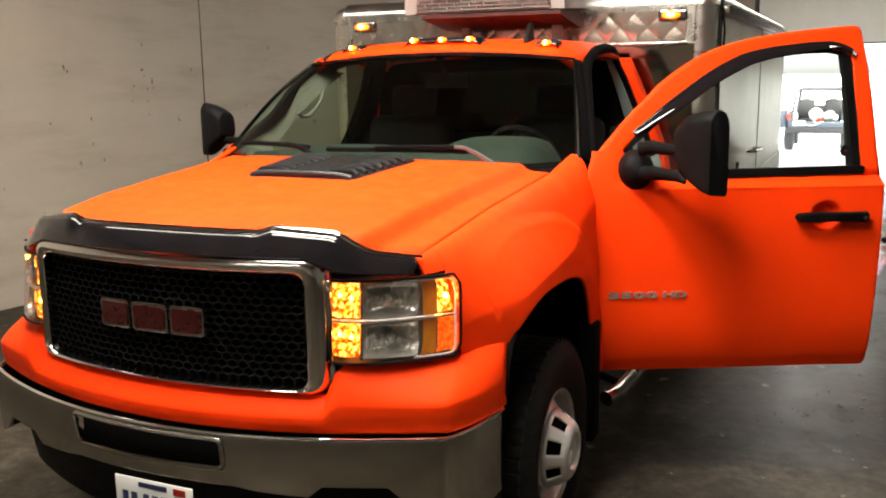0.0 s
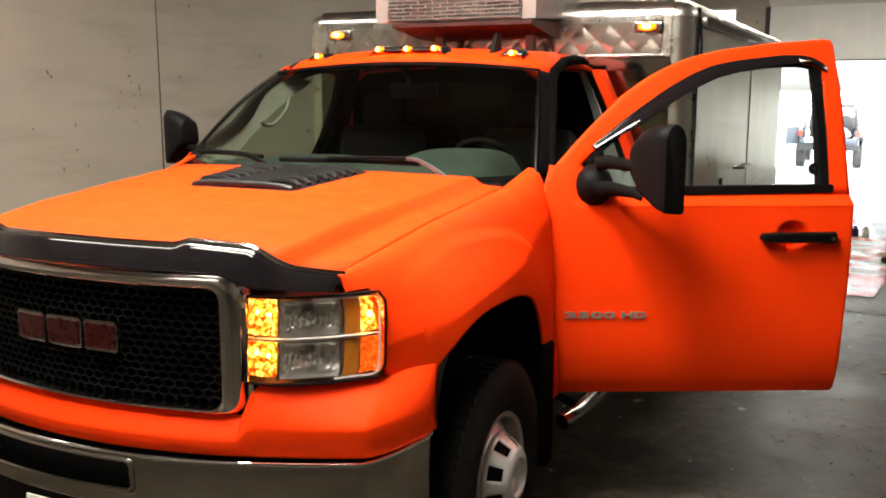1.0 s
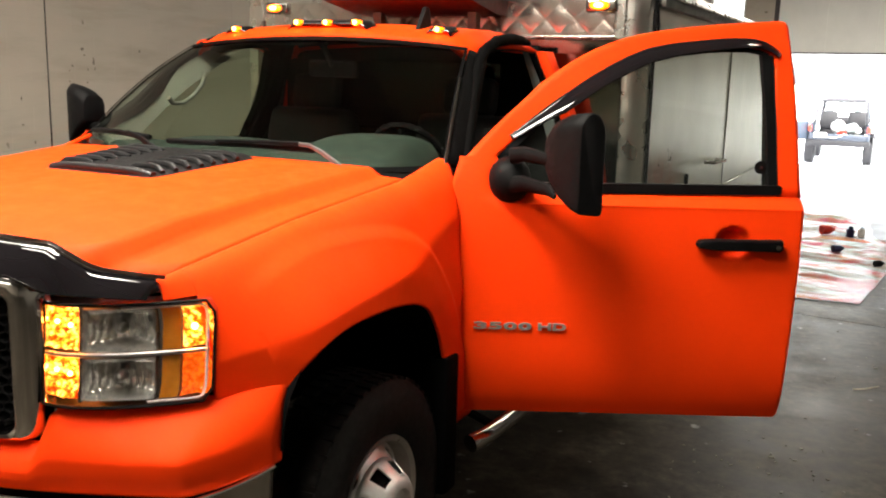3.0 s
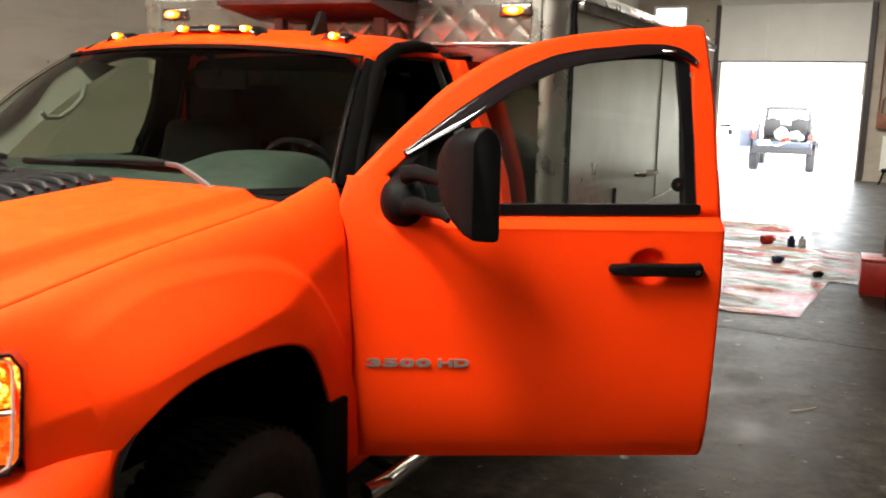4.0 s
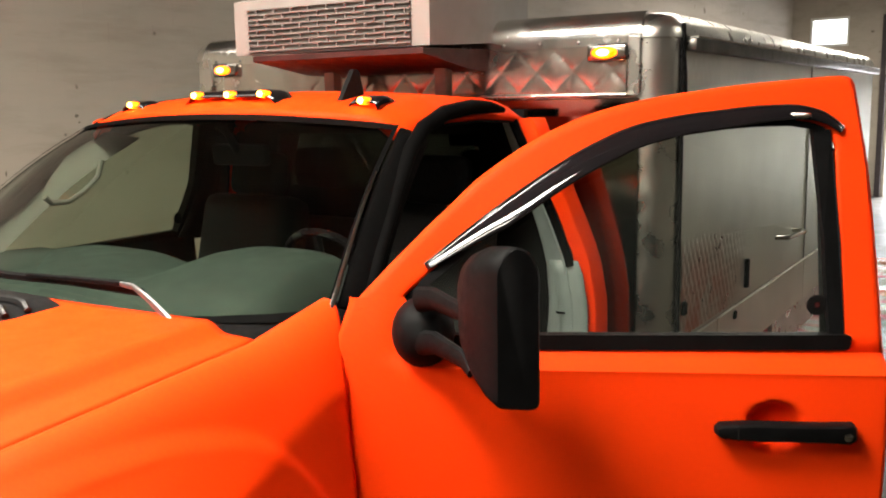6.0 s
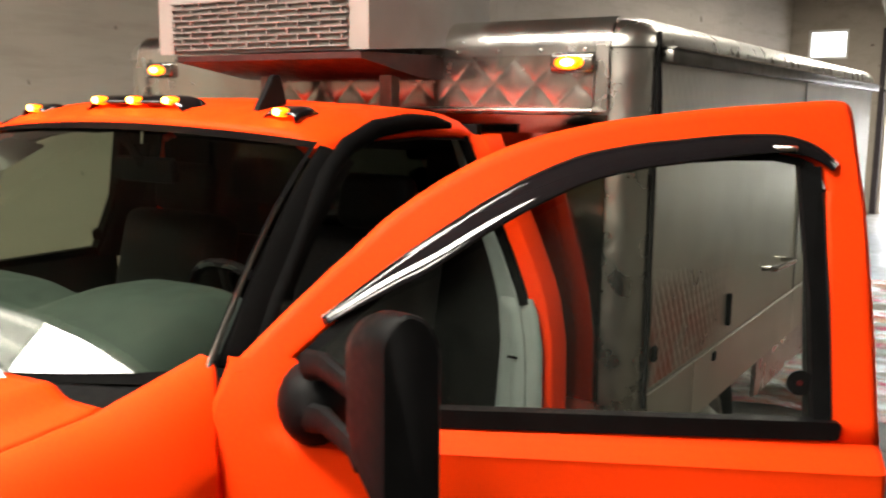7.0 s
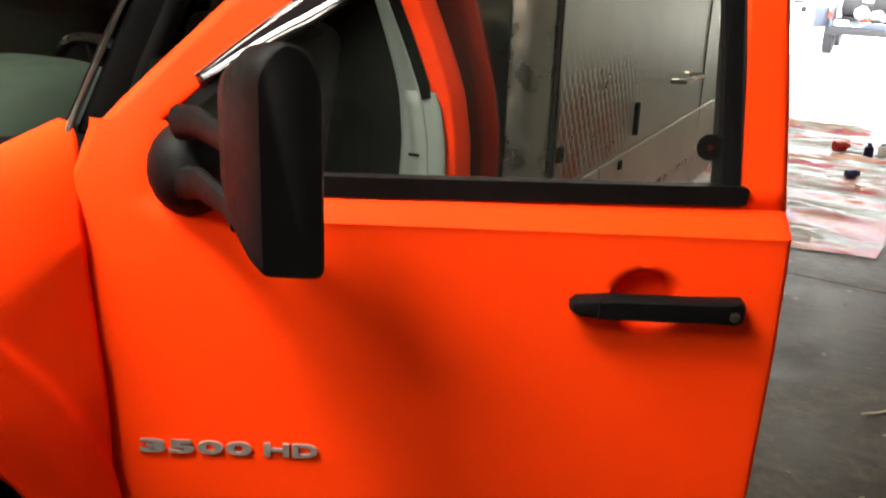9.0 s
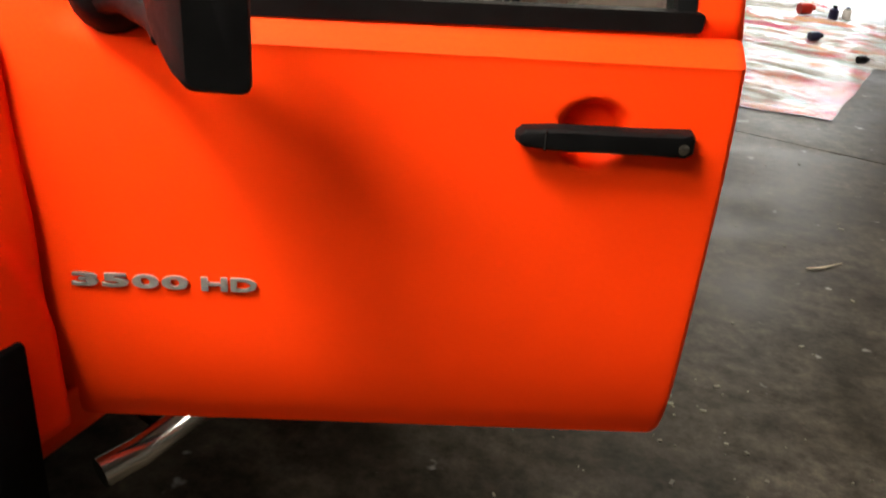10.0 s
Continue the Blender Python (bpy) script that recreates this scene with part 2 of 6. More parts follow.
# ---- surfaces of the building ----
def concrete():
    m, nt, b = material("concrete_floor")
    big = noise_node(nt, 0.55, 6.0, 0.62)
    mid = noise_node(nt, 3.2, 7.0, 0.68)
    fine = noise_node(nt, 34.0, 4.0, 0.6)
    r1 = ramp(nt, big.outputs[0], [(0.28, (0.016, 0.0132, 0.0100)), (0.5, (0.036, 0.0308, 0.0245)), (0.72, (0.072, 0.0650, 0.0550))])
    r2 = ramp(nt, mid.outputs[0], [(0.32, (0.42, 0.385, 0.33)), (0.50, (0.93, 0.90, 0.86)), (0.68, (1.55, 1.54, 1.53))])
    mx = nt.nodes.new("ShaderNodeMix")
    mx.data_type, mx.blend_type = "RGBA", "MULTIPLY"
    mx.inputs[0].default_value = 1.0
    link(nt, r1.outputs[0], mx.inputs[6])
    link(nt, r2.outputs[0], mx.inputs[7])
    worn = noise_node(nt, 11.0, 9.0, 0.72)
    r3 = ramp(nt, worn.outputs[0], [(0.36, (0.52, 0.49, 0.45)), (0.5, (1, 1, 1)), (0.64, (1.6, 1.57, 1.5))])
    mx3 = nt.nodes.new("ShaderNodeMix")
    mx3.data_type, mx3.blend_type = "RGBA", "MULTIPLY"
    mx3.inputs[0].default_value = 1.0
    link(nt, mx.outputs[2], mx3.inputs[6])
    link(nt, r3.outputs[0], mx3.inputs[7])
    mx = mx3
    # pale paint splashes
    sp = noise_node(nt, 7.0, 3.0, 0.5)
    rs = ramp(nt, sp.outputs[0], [(0.68, (0, 0, 0)), (0.72, (1, 1, 1))])
    mx2 = nt.nodes.new("ShaderNodeMix")
    mx2.data_type = "RGBA"
    mx2.inputs[7].default_value = (0.30, 0.29, 0.28, 1)
    mul = nt.nodes.new("ShaderNodeMath")
    mul.operation = "MULTIPLY"
    link(nt, rs.outputs[0], mul.inputs[0])
    link(nt, fine.outputs[0], mul.inputs[1])
    link(nt, mul.outputs[0], mx2.inputs[0])
    link(nt, mx.outputs[2], mx2.inputs[6])
    link(nt, mx2.outputs[2], b.inputs["Base Color"])
    link(nt, value_ramp(nt, mid.outputs[0], 0.30, 0.55), b.inputs["Roughness"])
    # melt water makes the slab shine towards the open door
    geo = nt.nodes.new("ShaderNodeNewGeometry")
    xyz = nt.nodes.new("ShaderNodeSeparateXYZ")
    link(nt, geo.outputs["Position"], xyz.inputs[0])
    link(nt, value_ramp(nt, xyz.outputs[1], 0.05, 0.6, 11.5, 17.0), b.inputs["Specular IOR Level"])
    bump(nt, b, fine.outputs[0], 0.12, 0.004)
    return m


def painted_block(name, colour):
    m, nt, b = material(name)
    big = noise_node(nt, 0.5, 5.0, 0.6, "Position")
    streak = noise_node(nt, 2.2, 5.0, 0.65, "Position", stretch=(1.0, 0.35, 2.2))
    fine = noise_node(nt, 70.0, 3.0, coords="Position")
    c = colour
    r1 = ramp(nt, big.outputs[0], [(0.3, tuple(x * 0.88 for x in c)), (0.7, tuple(min(1, x * 1.06) for x in c))])
    r2 = ramp(nt, streak.outputs[0], [(0.28, (0.84, 0.82, 0.79)), (0.5, (1, 1, 1)), (0.75, (1.05, 1.05, 1.04))])
    mx = nt.nodes.new("ShaderNodeMix")
    mx.data_type, mx.blend_type = "RGBA", "MULTIPLY"
    mx.inputs[0].default_value = 1.0
    link(nt, r1.outputs[0], mx.inputs[6])
    link(nt, r2.outputs[0], mx.inputs[7])
    sp = noise_node(nt, 5.5, 2.0, 0.4, "Position")
    rs = ramp(nt, sp.outputs[0], [(0.735, (0, 0, 0)), (0.76, (1, 1, 1))])
    mx2 = nt.nodes.new("ShaderNodeMix")
    mx2.data_type = "RGBA"
    mx2.inputs[7].default_value = (c[0] * 0.45, c[1] * 0.42, c[2] * 0.4, 1)
    link(nt, rs.outputs[0], mx2.inputs[0])
    link(nt, mx.outputs[2], mx2.inputs[6])
    link(nt, mx2.outputs[2], b.inputs["Base Color"])
    b.inputs["Roughness"].default_value = 0.7
    bump(nt, b, fine.outputs[0], 0.15, 0.004)
    return m


FLOOR = concrete()
DIM_WALL = painted_block("dim_wall_block", (0.15, 0.14, 0.125))
WALL = painted_block("painted_block", (0.46, 0.41, 0.345))
CEIL = simple("ceiling_deck", (0.22, 0.21, 0.195), 0.8, var=0.1, scale=2.0)
PANEL = simple("door_panel_paint", (0.76, 0.76, 0.74), 0.5, var=0.06, scale=1.5)
SNOW = simple("snow", (0.90, 0.90, 0.90), 0.7, var=0.05, scale=0.8, bump_by=0.3, bump_scale=5.0)
FRAME_DK = simple("door_frame_paint", (0.045, 0.036, 0.04), 0.5, var=0.2)

U0, U1, V0, V1, CEIL_Z = -4.97, 6.5, -6.0, 23.34, 4.5
D0, D1, DOOR_TOP = -3.07, -0.26, 3.6
W0, W1, WZ0, WZ1 = -4.62, -3.86, 2.95, 3.52


def bpart(name, bm, mat, label="", kind="structure", category="", smooth=False):
    """A piece of the setting, given in the building's own axes."""
    bmesh.ops.transform(bm, matrix=BM, verts=bm.verts)
    ob = part(name, bm, mat, None, label, smooth)
    tagged(ob, label, category, kind=kind)
    return ob


def span(u0, u1, v0, v1, z0, z1, bevel=0.0):
    return box(((u0 + u1) / 2, (v0 + v1) / 2, (z0 + z1) / 2), (u1 - u0, v1 - v0, z1 - z0), bevel=bevel)


# floor slabs, with a sawn joint between them
bm = span(U0, U1, V0, 9.945, -0.2, 0.0)
add_box(bm, ((U0 + U1) / 2, (9.955 + V1 + 0.25) / 2, -0.1), (U1 - U0, V1 + 0.25 - 9.955, 0.2))
add_box(bm, ((U0 + U1) / 2, 9.95, -0.11), (U1 - U0, 0.02, 0.18))
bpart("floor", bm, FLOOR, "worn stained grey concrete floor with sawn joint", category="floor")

wall_west = bpart("wall_west", span(U0 - 0.2, U0, V0 - 0.2, V1 + 0.25, -0.2, CEIL_Z), WALL, "long painted beige concrete block wall with scuffs", category="wall")
# unseen wall, darkened to cut the light bounced onto the truck
bpart("wall_east", span(U1, U1 + 0.2, V0 - 0.2, V1 + 0.25, -0.2, CEIL_Z), DIM_WALL, "unseen dark grey wall closing the east side", category="wall")
# unseen wall, left pale so the chrome reflects something bright
bpart("wall_south", span(U0, U1, V0 - 0.2, V0, -0.2, CEIL_Z), WALL, "unseen painted beige block wall closing the south end", category="wall")
bm = span(D1, U1, V1, V1 + 0.25, -0.2, CEIL_Z)
for a, b2, c, d in ((D0, D1, DOOR_TOP, CEIL_Z), (U0, W0, -0.2, CEIL_Z), (W1, D0, -0.2, CEIL_Z), (W0, W1, -0.2, WZ0), (W0, W1, WZ1, CEIL_Z)):
    add_box(bm, ((a + b2) / 2, V1 + 0.125, (c + d) / 2), (b2 - a, 0.25, d - c))
wall_north = bpart("wall_north", bm, WALL, "painted block end wall with overhead door opening", category="wall")
bm = span(U0, U1, V0, V1, CEIL_Z, CEIL_Z + 0.2)
for k in range(12):
    add_box(bm, ((U0 + U1) / 2, V0 + 1.0 + 2.55 * k, CEIL_Z - 0.12), (U1 - U0, 0.16, 0.24))
bpart("ceiling", bm, CEIL, "pale ceiling deck on dark cross beams", category="ceiling")

# high window in the end wall
win = bpart("window_1", span(W0, W1, V1 + 0.10, V1 + 0.12, WZ0, WZ1), GLASS_CLEAR, "small high window with bright daylight", category="window")
bm = bmesh.new()
for a, b2, c, d in ((W0, W1, WZ0, WZ0 + 0.05), (W0, W1, WZ1 - 0.05, WZ1), (W0, W0 + 0.05, WZ0 + 0.05, WZ1 - 0.05), (W1 - 0.05, W1, WZ0 + 0.05, WZ1 - 0.05)):
    add_box(bm, ((a + b2) / 2, V1 + 0.05, (c + d) / 2), (b2 - a, 0.06, d - c))
bmesh.ops.transform(bm, matrix=BM, verts=bm.verts)
part("window_frame", bm, WHITE, win, smooth=False)

# overhead sectional door, raised to head height
door_1 = thing("door_1", BM @ Vector(((D0 + D1) / 2, V1 - 0.1, 2.36)), "white sectional overhead door, half raised", "garage door", kind="structure")
for k, (z0, z1) in enumerate(((2.36, 3.5), (3.505, 3.95))):
    for j in range(3):
        a, b2 = D0 - 0.05 + j * (D1 - D0 + 0.1) / 3, D0 - 0.05 + (j + 1) * (D1 - D0 + 0.1) / 3
        if k == 0:
            bm = span(a + 0.0004, b2 - 0.0004, V1 - 0.10, V1 - 0.05, z0, z1, 0.006)
        else:
            bm = bmesh.new()
            add_box(bm, ((a + b2) / 2, V1 - 0.42, 3.72), (b2 - a - 0.0008, 0.05, 0.82), Matrix.Rotation(math.radians(58), 4, "X"), 0.006)
        bmesh.ops.transform(bm, matrix=BM, verts=bm.verts)
        part("panel", bm, PANEL, door_1, smooth=False)
bm = span(D0 - 0.05, D1 + 0.05, V1 - 0.11, V1 - 0.04, 2.33, 2.358)
bmesh.ops.transform(bm, matrix=BM, verts=bm.verts)
part("bottom_seal", bm, RUBBER, door_1, smooth=False)
for u in (D0 - 0.10, D1 + 0.10):
    bm = span(u - 0.05, u + 0.05, V1 - 0.09, V1 - 0.003, 0.0, 3.5)
    bmesh.ops.transform(bm, matrix=BM, verts=bm.verts)
    part("door_track", bm, FRAME_DK, door_1, smooth=False)

# snow outside: one sheet that falls away from the door and runs to the horizon
def snow(u, v):
    x = lerp(-400, 400, 0.5 + 0.5 * math.copysign(abs(2 * u - 1) ** 3, 2 * u - 1))
    y = V1 + 0.25 + 700 * v ** 3
    z = -0.03 - 0.42 * smooth_step(V1 + 0.3, V1 + 6.0, y) + 0.03 * noise.noise(Vector((x * 0.6, y * 0.6, 0)))
    return BM @ Vector((x, y, z))


ob = part("ground", sheet(snow, 60, 70), SNOW, None)
tagged(ob, "snow-covered yard sloping away outside", "ground", kind="structure")

# unseen strip lights under the ceiling; the pair at y 4.05 follows from a windscreen reflection
# the other five are lamps added to brighten and fill
tube_spots = [(-2.82, 4.05, 12), (-0.35, 4.05, 116), (0.3, 2.5, 38), (-0.6, -3.2, 16), (-0.2, 10.5, 22), (4.2, 9.0, 19), (-1.2, 18.5, 115)]
for x, y, watts in tube_spots:
    f = thing("unseen_strip_light", BM @ Vector((x, y, 4.1)), "unseen white wide four-tube light fixture hung under the ceiling", "ceiling light", "strip lights under the ceiling")
    bm = span(x - 1.235, x + 1.235, y - 0.31, y + 0.31, 4.1, 4.17, 0.01)
    bmesh.ops.transform(bm, matrix=BM, verts=bm.verts)
    part("housing", bm, WHITE, f, smooth=False)
    for dy in (-0.24, -0.08, 0.08, 0.24):
        bm = tube([(x - 1.22, y + dy, 4.075), (x + 1.22, y + dy, 4.075)], 0.019, 10)
        bmesh.ops.transform(bm, matrix=BM, verts=bm.verts)
        part("tube", bm, TUBE, f)
    for dx in (-0.7, 0.7):
        bm = tube([(x + dx, y, 4.17), (x + dx, y, 4.5)], 0.008, 6)
        bmesh.ops.transform(bm, matrix=BM, verts=bm.verts)
        part("hanger", bm, STEEL_DARK, f)
    lamp_panel(x, y, 4.04, 2.44, 0.6, watts)

# ---- the truck ----
AXLE_Y = 4.79
truck = thing("pickup_truck", (0, AXLE_Y, 0), "matte bright orange pickup truck with stainless steel catering body", "truck")


def sub(name, bm, mat, parent, label="", smooth=True, solid=0.0, offset=-1.0, out=None):
    """A part of a part: its parent's mesh stands at the world's origin."""
    ob = part(name, bm, mat, None, label, smooth, solid, offset, out)
    ob.parent = parent
    return ob


def yn(x):
    a = abs(x)
    return 3.83 + 0.28 * a * a + 1.0 * max(0.0, a - 0.575) ** 1.5


def wrap(w):
    """Plan of the bumper line: across the nose, then round the corner to the wheel arch."""
    a = abs(w)
    if a < 0.8:
        x = a / 0.8 * 0.88
        return math.copysign(x, w), 0.30 * x * x
    t = (a - 0.8) / 0.2
    return math.copysign(0.88 + 0.076 * math.sin(t * math.pi / 2), w), 0.232 + 0.30 * t ** 1.35


def edge_z(y):
    return table(y, [4.0, 4.07, 4.6, 5.17, 5.41], [1.235, 1.247, 1.325, 1.385, 1.45])


def edge_x(y):
    return table(y, [4.0, 4.07, 5.17, 5.41], [0.74, 0.752, 0.803, 0.828])


def hood_z(x, y):
    a = abs(x) / edge_x(y)
    zc = table(y, [3.82, 3.90, 4.02, 4.3, 4.6, 5.1, 5.3], [1.285, 1.315, 1.345, 1.385, 1.405, 1.438, 1.45])
    ze = edge_z(y)
    a0 = table(y, [3.9, 4.1, 5.1], [0.765, 0.80, 0.845])
    f = 1.0 - 0.26 * min(1.0, a / a0) ** 2.5 - 0.47 * smooth_step(a0 + 0.004, a0 + 0.070, a) - 0.27 * max(0.0, (a - a0 - 0.03) / (0.97 - a0)) ** 1.1
    return ze + (zc - ze) * f


FAR = 0.05      # the far side stands this much further from the axis


def hood_fn(u, v):
    w = 2 * u - 1
    x = w * 0.80
    y = lerp(yn(x) + 0.015, 5.10 + 0.09 * w * w, v)
    x = w * (edge_x(y) - 0.0035)
    return Vector((x + min(0.0, w) * FAR, y, hood_z(x, y) - 0.05 * (1 - smooth_step(0, 0.035, v))))


# dark strips added under the hood gaps to keep the seams dark
for s in (1, -1):
    part("hood_gap_strip", sheet(lambda u, v: Vector((s * (edge_x(lerp(4.03, 5.2, v)) + lerp(-0.03, 0.012, u)) - (FAR if s < 0 else 0.0), lerp(4.03, 5.2, v), edge_z(lerp(4.03, 5.2, v)) - 0.028)), 2, 24), RUBBER, truck, out=Vector((0, 0, 1)))
part("hood", sheet(hood_fn, 110, 44), ORANGE, truck, "matte orange hood with raised centre", solid=0.02)

# louvred black vent on the hood: a rounded front bar, a flat middle, slats that bend down at their outer ends
VENT_BLACK = simple("vent_plastic", (0.006, 0.0058, 0.0065), 0.42, var=0.25, scale=20.0, bump_by=0.1, bump_scale=600.0, spec=0.4)
vent = part("hood_vent", sheet(lambda u, v: Vector(((2 * u - 1) * lerp(0.235, 0.275, v), lerp(4.60, 5.07, v),
            hood_z((2 * u - 1) * 0.25, lerp(4.60, 5.07, v)) + 0.016 * min(1, 8 * v, 10 * u, 10 * (1 - u)))), 24, 24), VENT_BLACK, truck, "black louvred hood vent")
sub("front_bar", tube([(lerp(-0.222, 0.222, k / 12), 4.622 + 0.004 * abs(k - 6) / 6, hood_z(lerp(-0.2, 0.2, k / 12), 4.62) + 0.012 - 0.012 * (abs(k - 6) / 6) ** 6) for k in range(13)], 0.016, 10), VENT_BLACK, vent)
for side in (-1, 1):
    for k in range(7):
        y = 4.672 + 0.054 * k
        z = hood_z(0.16, y) + 0.021
        w = lerp(0.226, 0.262, k / 6)
        sub("louvre", tube([(side * 0.085, y + 0.004, z - 0.006), (side * 0.11, y + 0.002, z), (side * (w - 0.055), y, z + 0.002), (side * (w - 0.02), y - 0.003, z - 0.002), (side * w, y - 0.008, z - 0.014)], [0.008, 0.011, 0.012, 0.012, 0.009], 8), VENT_BLACK, vent)

# smoked bug deflector along the hood's front edge
def deflector_fn(u, v):
    w = 2 * u - 1
    x = w * 0.76
    y = yn(x) - 0.03
    a = abs(x)
    top = table(a, [0, 0.34, 0.375, 0.56, 0.575, 0.64, 0.655, 0.76], [1.336, 1.334, 1.350, 1.336, 1.328, 1.278, 1.272, 1.245])
    low = table(a, [0, 0.50, 0.58, 0.76], [1.268, 1.262, 1.228, 1.205])
    lip = max(0.0, (v - 0.78) / 0.22)
    return Vector((x * (1.05 if x < 0 else 1.0), y - 0.004 * math.sin(math.pi * v) - 0.010 + 0.05 * v + 0.012 * lip ** 2, lerp(low, top, v - 0.06 * lip ** 2)))


deflector = part("bug_deflector", sheet(deflector_fn, 100, 20), BLACK_GLOSS, truck, "smoked glossy bug deflector with bright top edge", solid=0.004)
sub("bright_edge", tube([deflector_fn(k / 60, 1.0) + Vector((0, 0, 0.002)) for k in range(61)], 0.0085, 8), CHROME, deflector)

# fenders
ARCH_Y = [4.283, 4.310, 4.398, 4.488, 4.627, 4.858, 5.025, 5.119, 5.171, 5.25]
ARCH_Z = [0.77, 0.891, 0.99, 1.03, 1.05, 1.043, 1.0, 0.90, 0.786, 0.60]


def arch_dist(y, z):
    return min(math.hypot(y - a, z - b) for a, b in ARCH_LINE)


ARCH_LINE = [(spline(9 * k / 240, ARCH_Y), spline(9 * k / 240, ARCH_Z)) for k in range(241)]

def side_x(y, z):
    xb = 0.752 + 0.194 * (1 - math.exp(-max(0.0, y - 4.0) / 0.19)) + 0.012 * smooth_step(5.1, 5.4, y)
    xc = edge_x(y) + 0.002
    rear = smooth_step(4.9, 5.3, y)
    x = xc + (xb - xc) * max(0.0, min(1.0, (edge_z(y) - z) / lerp(0.23, 0.17, rear))) ** lerp(0.50, 0.42, rear)
    d = arch_dist(y, z) * (1 + 0.45 * smooth_step(5.0, 5.3, y))
    on = smooth_step(4.20, 4.46, y)
    x += on * (0.016 * (1 - smooth_step(0.195, 0.245, d)) + 0.012 * (1 - smooth_step(0.03, 0.20, d)) - 0.004 * (1 - smooth_step(0.03, 0.105, d)))
    x += on * (1 - 0.6 * smooth_step(4.7, 5.36, y)) * 0.16 * min(0.24, max(0.0, 1.24 - z))
    return x + 0.006 * smooth_step(1.15, 0.95, z) * smooth_step(5.1, 5.36, y)


def fender_fn(s):
    ys = list(np.linspace(4.072, 4.151, 6)) + list(np.linspace(4.153, 4.285, 9)) + list(np.linspace(4.30, 5.25, 44)) + list(np.linspace(5.262, 5.332, 7))

    def low(y):
        if y < 4.152:
            return 1.199
        if y < 4.29:
            return 0.938
        if y < 5.25:
            return table(y, [p[0] for p in ARCH_LINE], [p[1] for p in ARCH_LINE])
        return 0.56

    def fn(u, v):
        y = ys[round(u * (len(ys) - 1))]
        lift = 0.075 * smooth_step(5.13, 5.332, y) * (1 - smooth_step(0.0, 0.36, v))
        ze, zl = edge_z(y + lift), low(y)
        z = lerp(ze, zl, v ** 1.5)
        return Vector((s * side_x(y + lift, z) - (FAR if s < 0 else 0.0), y + lift, z))
    return fn, len(ys) - 1


for s in (1, -1):
    fn, n = fender_fn(s)
    part("fender", sheet(fn, n, 64), ORANGE, truck, "matte orange flared front fender", solid=0.012)
    # wheel-arch liner
    part("arch_liner", sheet(lambda u, v: Vector((s * lerp(0.55, 0.965, v), spline(9 * u, ARCH_Y), spline(9 * u, ARCH_Z) + 0.006)), 45, 2), RUBBER, truck)
    part("mud_flap", box((s * 0.935, 5.205, 0.54), (0.15, 0.10, 0.50), bevel=0.012), RUBBER, truck, "black rubber mud flap")

# orange front fascia under the grille and the headlights
def fascia_fn(u, v):
    w = 2 * u - 1
    bx, by = wrap(w)
    a = abs(w)
    t = max(0.0, (a - 0.8) / 0.2)
    tx = min(a, 0.8) / 0.8 * 0.855 + 0.088 * t
    ty = yn(min(a, 0.8) / 0.8 * 0.855) - 0.012 + 0.115 * t
    top = 0.855 + 0.091 * (smooth_step(0.535, 0.575, tx) if w > 0 else smooth_step(0.565, 0.61, tx))
    k = 1.0 - (1.0 - min(1.0, v / 0.58)) ** 1.5
    z = lerp(top, 0.748, v)
    end = table(z, [0.748, 0.89, 0.946], [4.278, 4.312, 4.335]) - 4.285
    return Vector((lerp(math.copysign(tx, w), bx, k) + min(0.0, w) * FAR, lerp(ty, 3.752 + by, k) + 0.012 * smooth_step(0.7, 1.0, v) + end * t, z))


part("front_fascia", sheet(fascia_fn, 80, 28), ORANGE, truck, "orange lower front panel", solid=0.012)

# chrome bumper with its air slot
def bumper_y(x, z):
    return 3.715 + 0.30 * x * x + 0.45 * (z - 0.62) ** 2


def bumper_low(a):
    return table(a, [0, 0.30, 0.36, 0.52, 0.56, 0.74, 0.80, 0.96], [0.585, 0.585, 0.575, 0.565, 0.60, 0.60, 0.54, 0.47])


def bumper_fn(w0, w1, z_hi, z_lo):
    def fn(u, v):
        x, dy = wrap(lerp(w0, w1, u))
        lo = z_lo(abs(x)) if callable(z_lo) else z_lo
        z = lerp(z_hi, lo, v)
        return Vector((x * (1.04 if x < 0 else 1.0), 3.715 + dy + 0.45 * (z - 0.62) ** 2, z))
    return fn


def dense_loop(poly):
    out = []
    for a, b in zip(poly, poly[1:] + poly[:1]):
        out += [(lerp(a[0], b[0], k / 8), lerp(a[1], b[1], k / 8)) for k in range(8)]
    return out + [out[0]]


SLOT = rounded([(-0.335, 0.727), (0.258, 0.727), (0.268, 0.640), (-0.305, 0.632)], 0.022, 4)


def in_slot(x, z):
    return -0.335 + 0.03 * (0.727 - z) / 0.095 < x < 0.258 + 0.010 * (0.727 - z) / 0.09 and 0.634 < z < 0.725


bm = sheet(bumper_fn(-1.0, 1.0, 0.742, bumper_low), 240, 40)
bmesh.ops.delete(bm, geom=[f for f in bm.faces if in_slot(f.calc_center_median().x, f.calc_center_median().z)], context="FACES")
bumper = part("front_bumper", bm, CHROME_DULL, truck, "dull dark chrome front bumper", solid=0.012)
sub("slot_rim", tube([Vector((x, bumper_y(x, z) - 0.001, z)) for x, z in dense_loop(SLOT)], 0.0075, 8), CHROME_DULL, bumper)
sub("top_lip", tube([Vector((wrap(w / 60)[0] * (1.04 if w < 0 else 1.0), 3.718 + wrap(w / 60)[1] + 0.45 * 0.0149, 0.743)) for w in range(-60, 61)], 0.006, 8), CHROME, bumper)
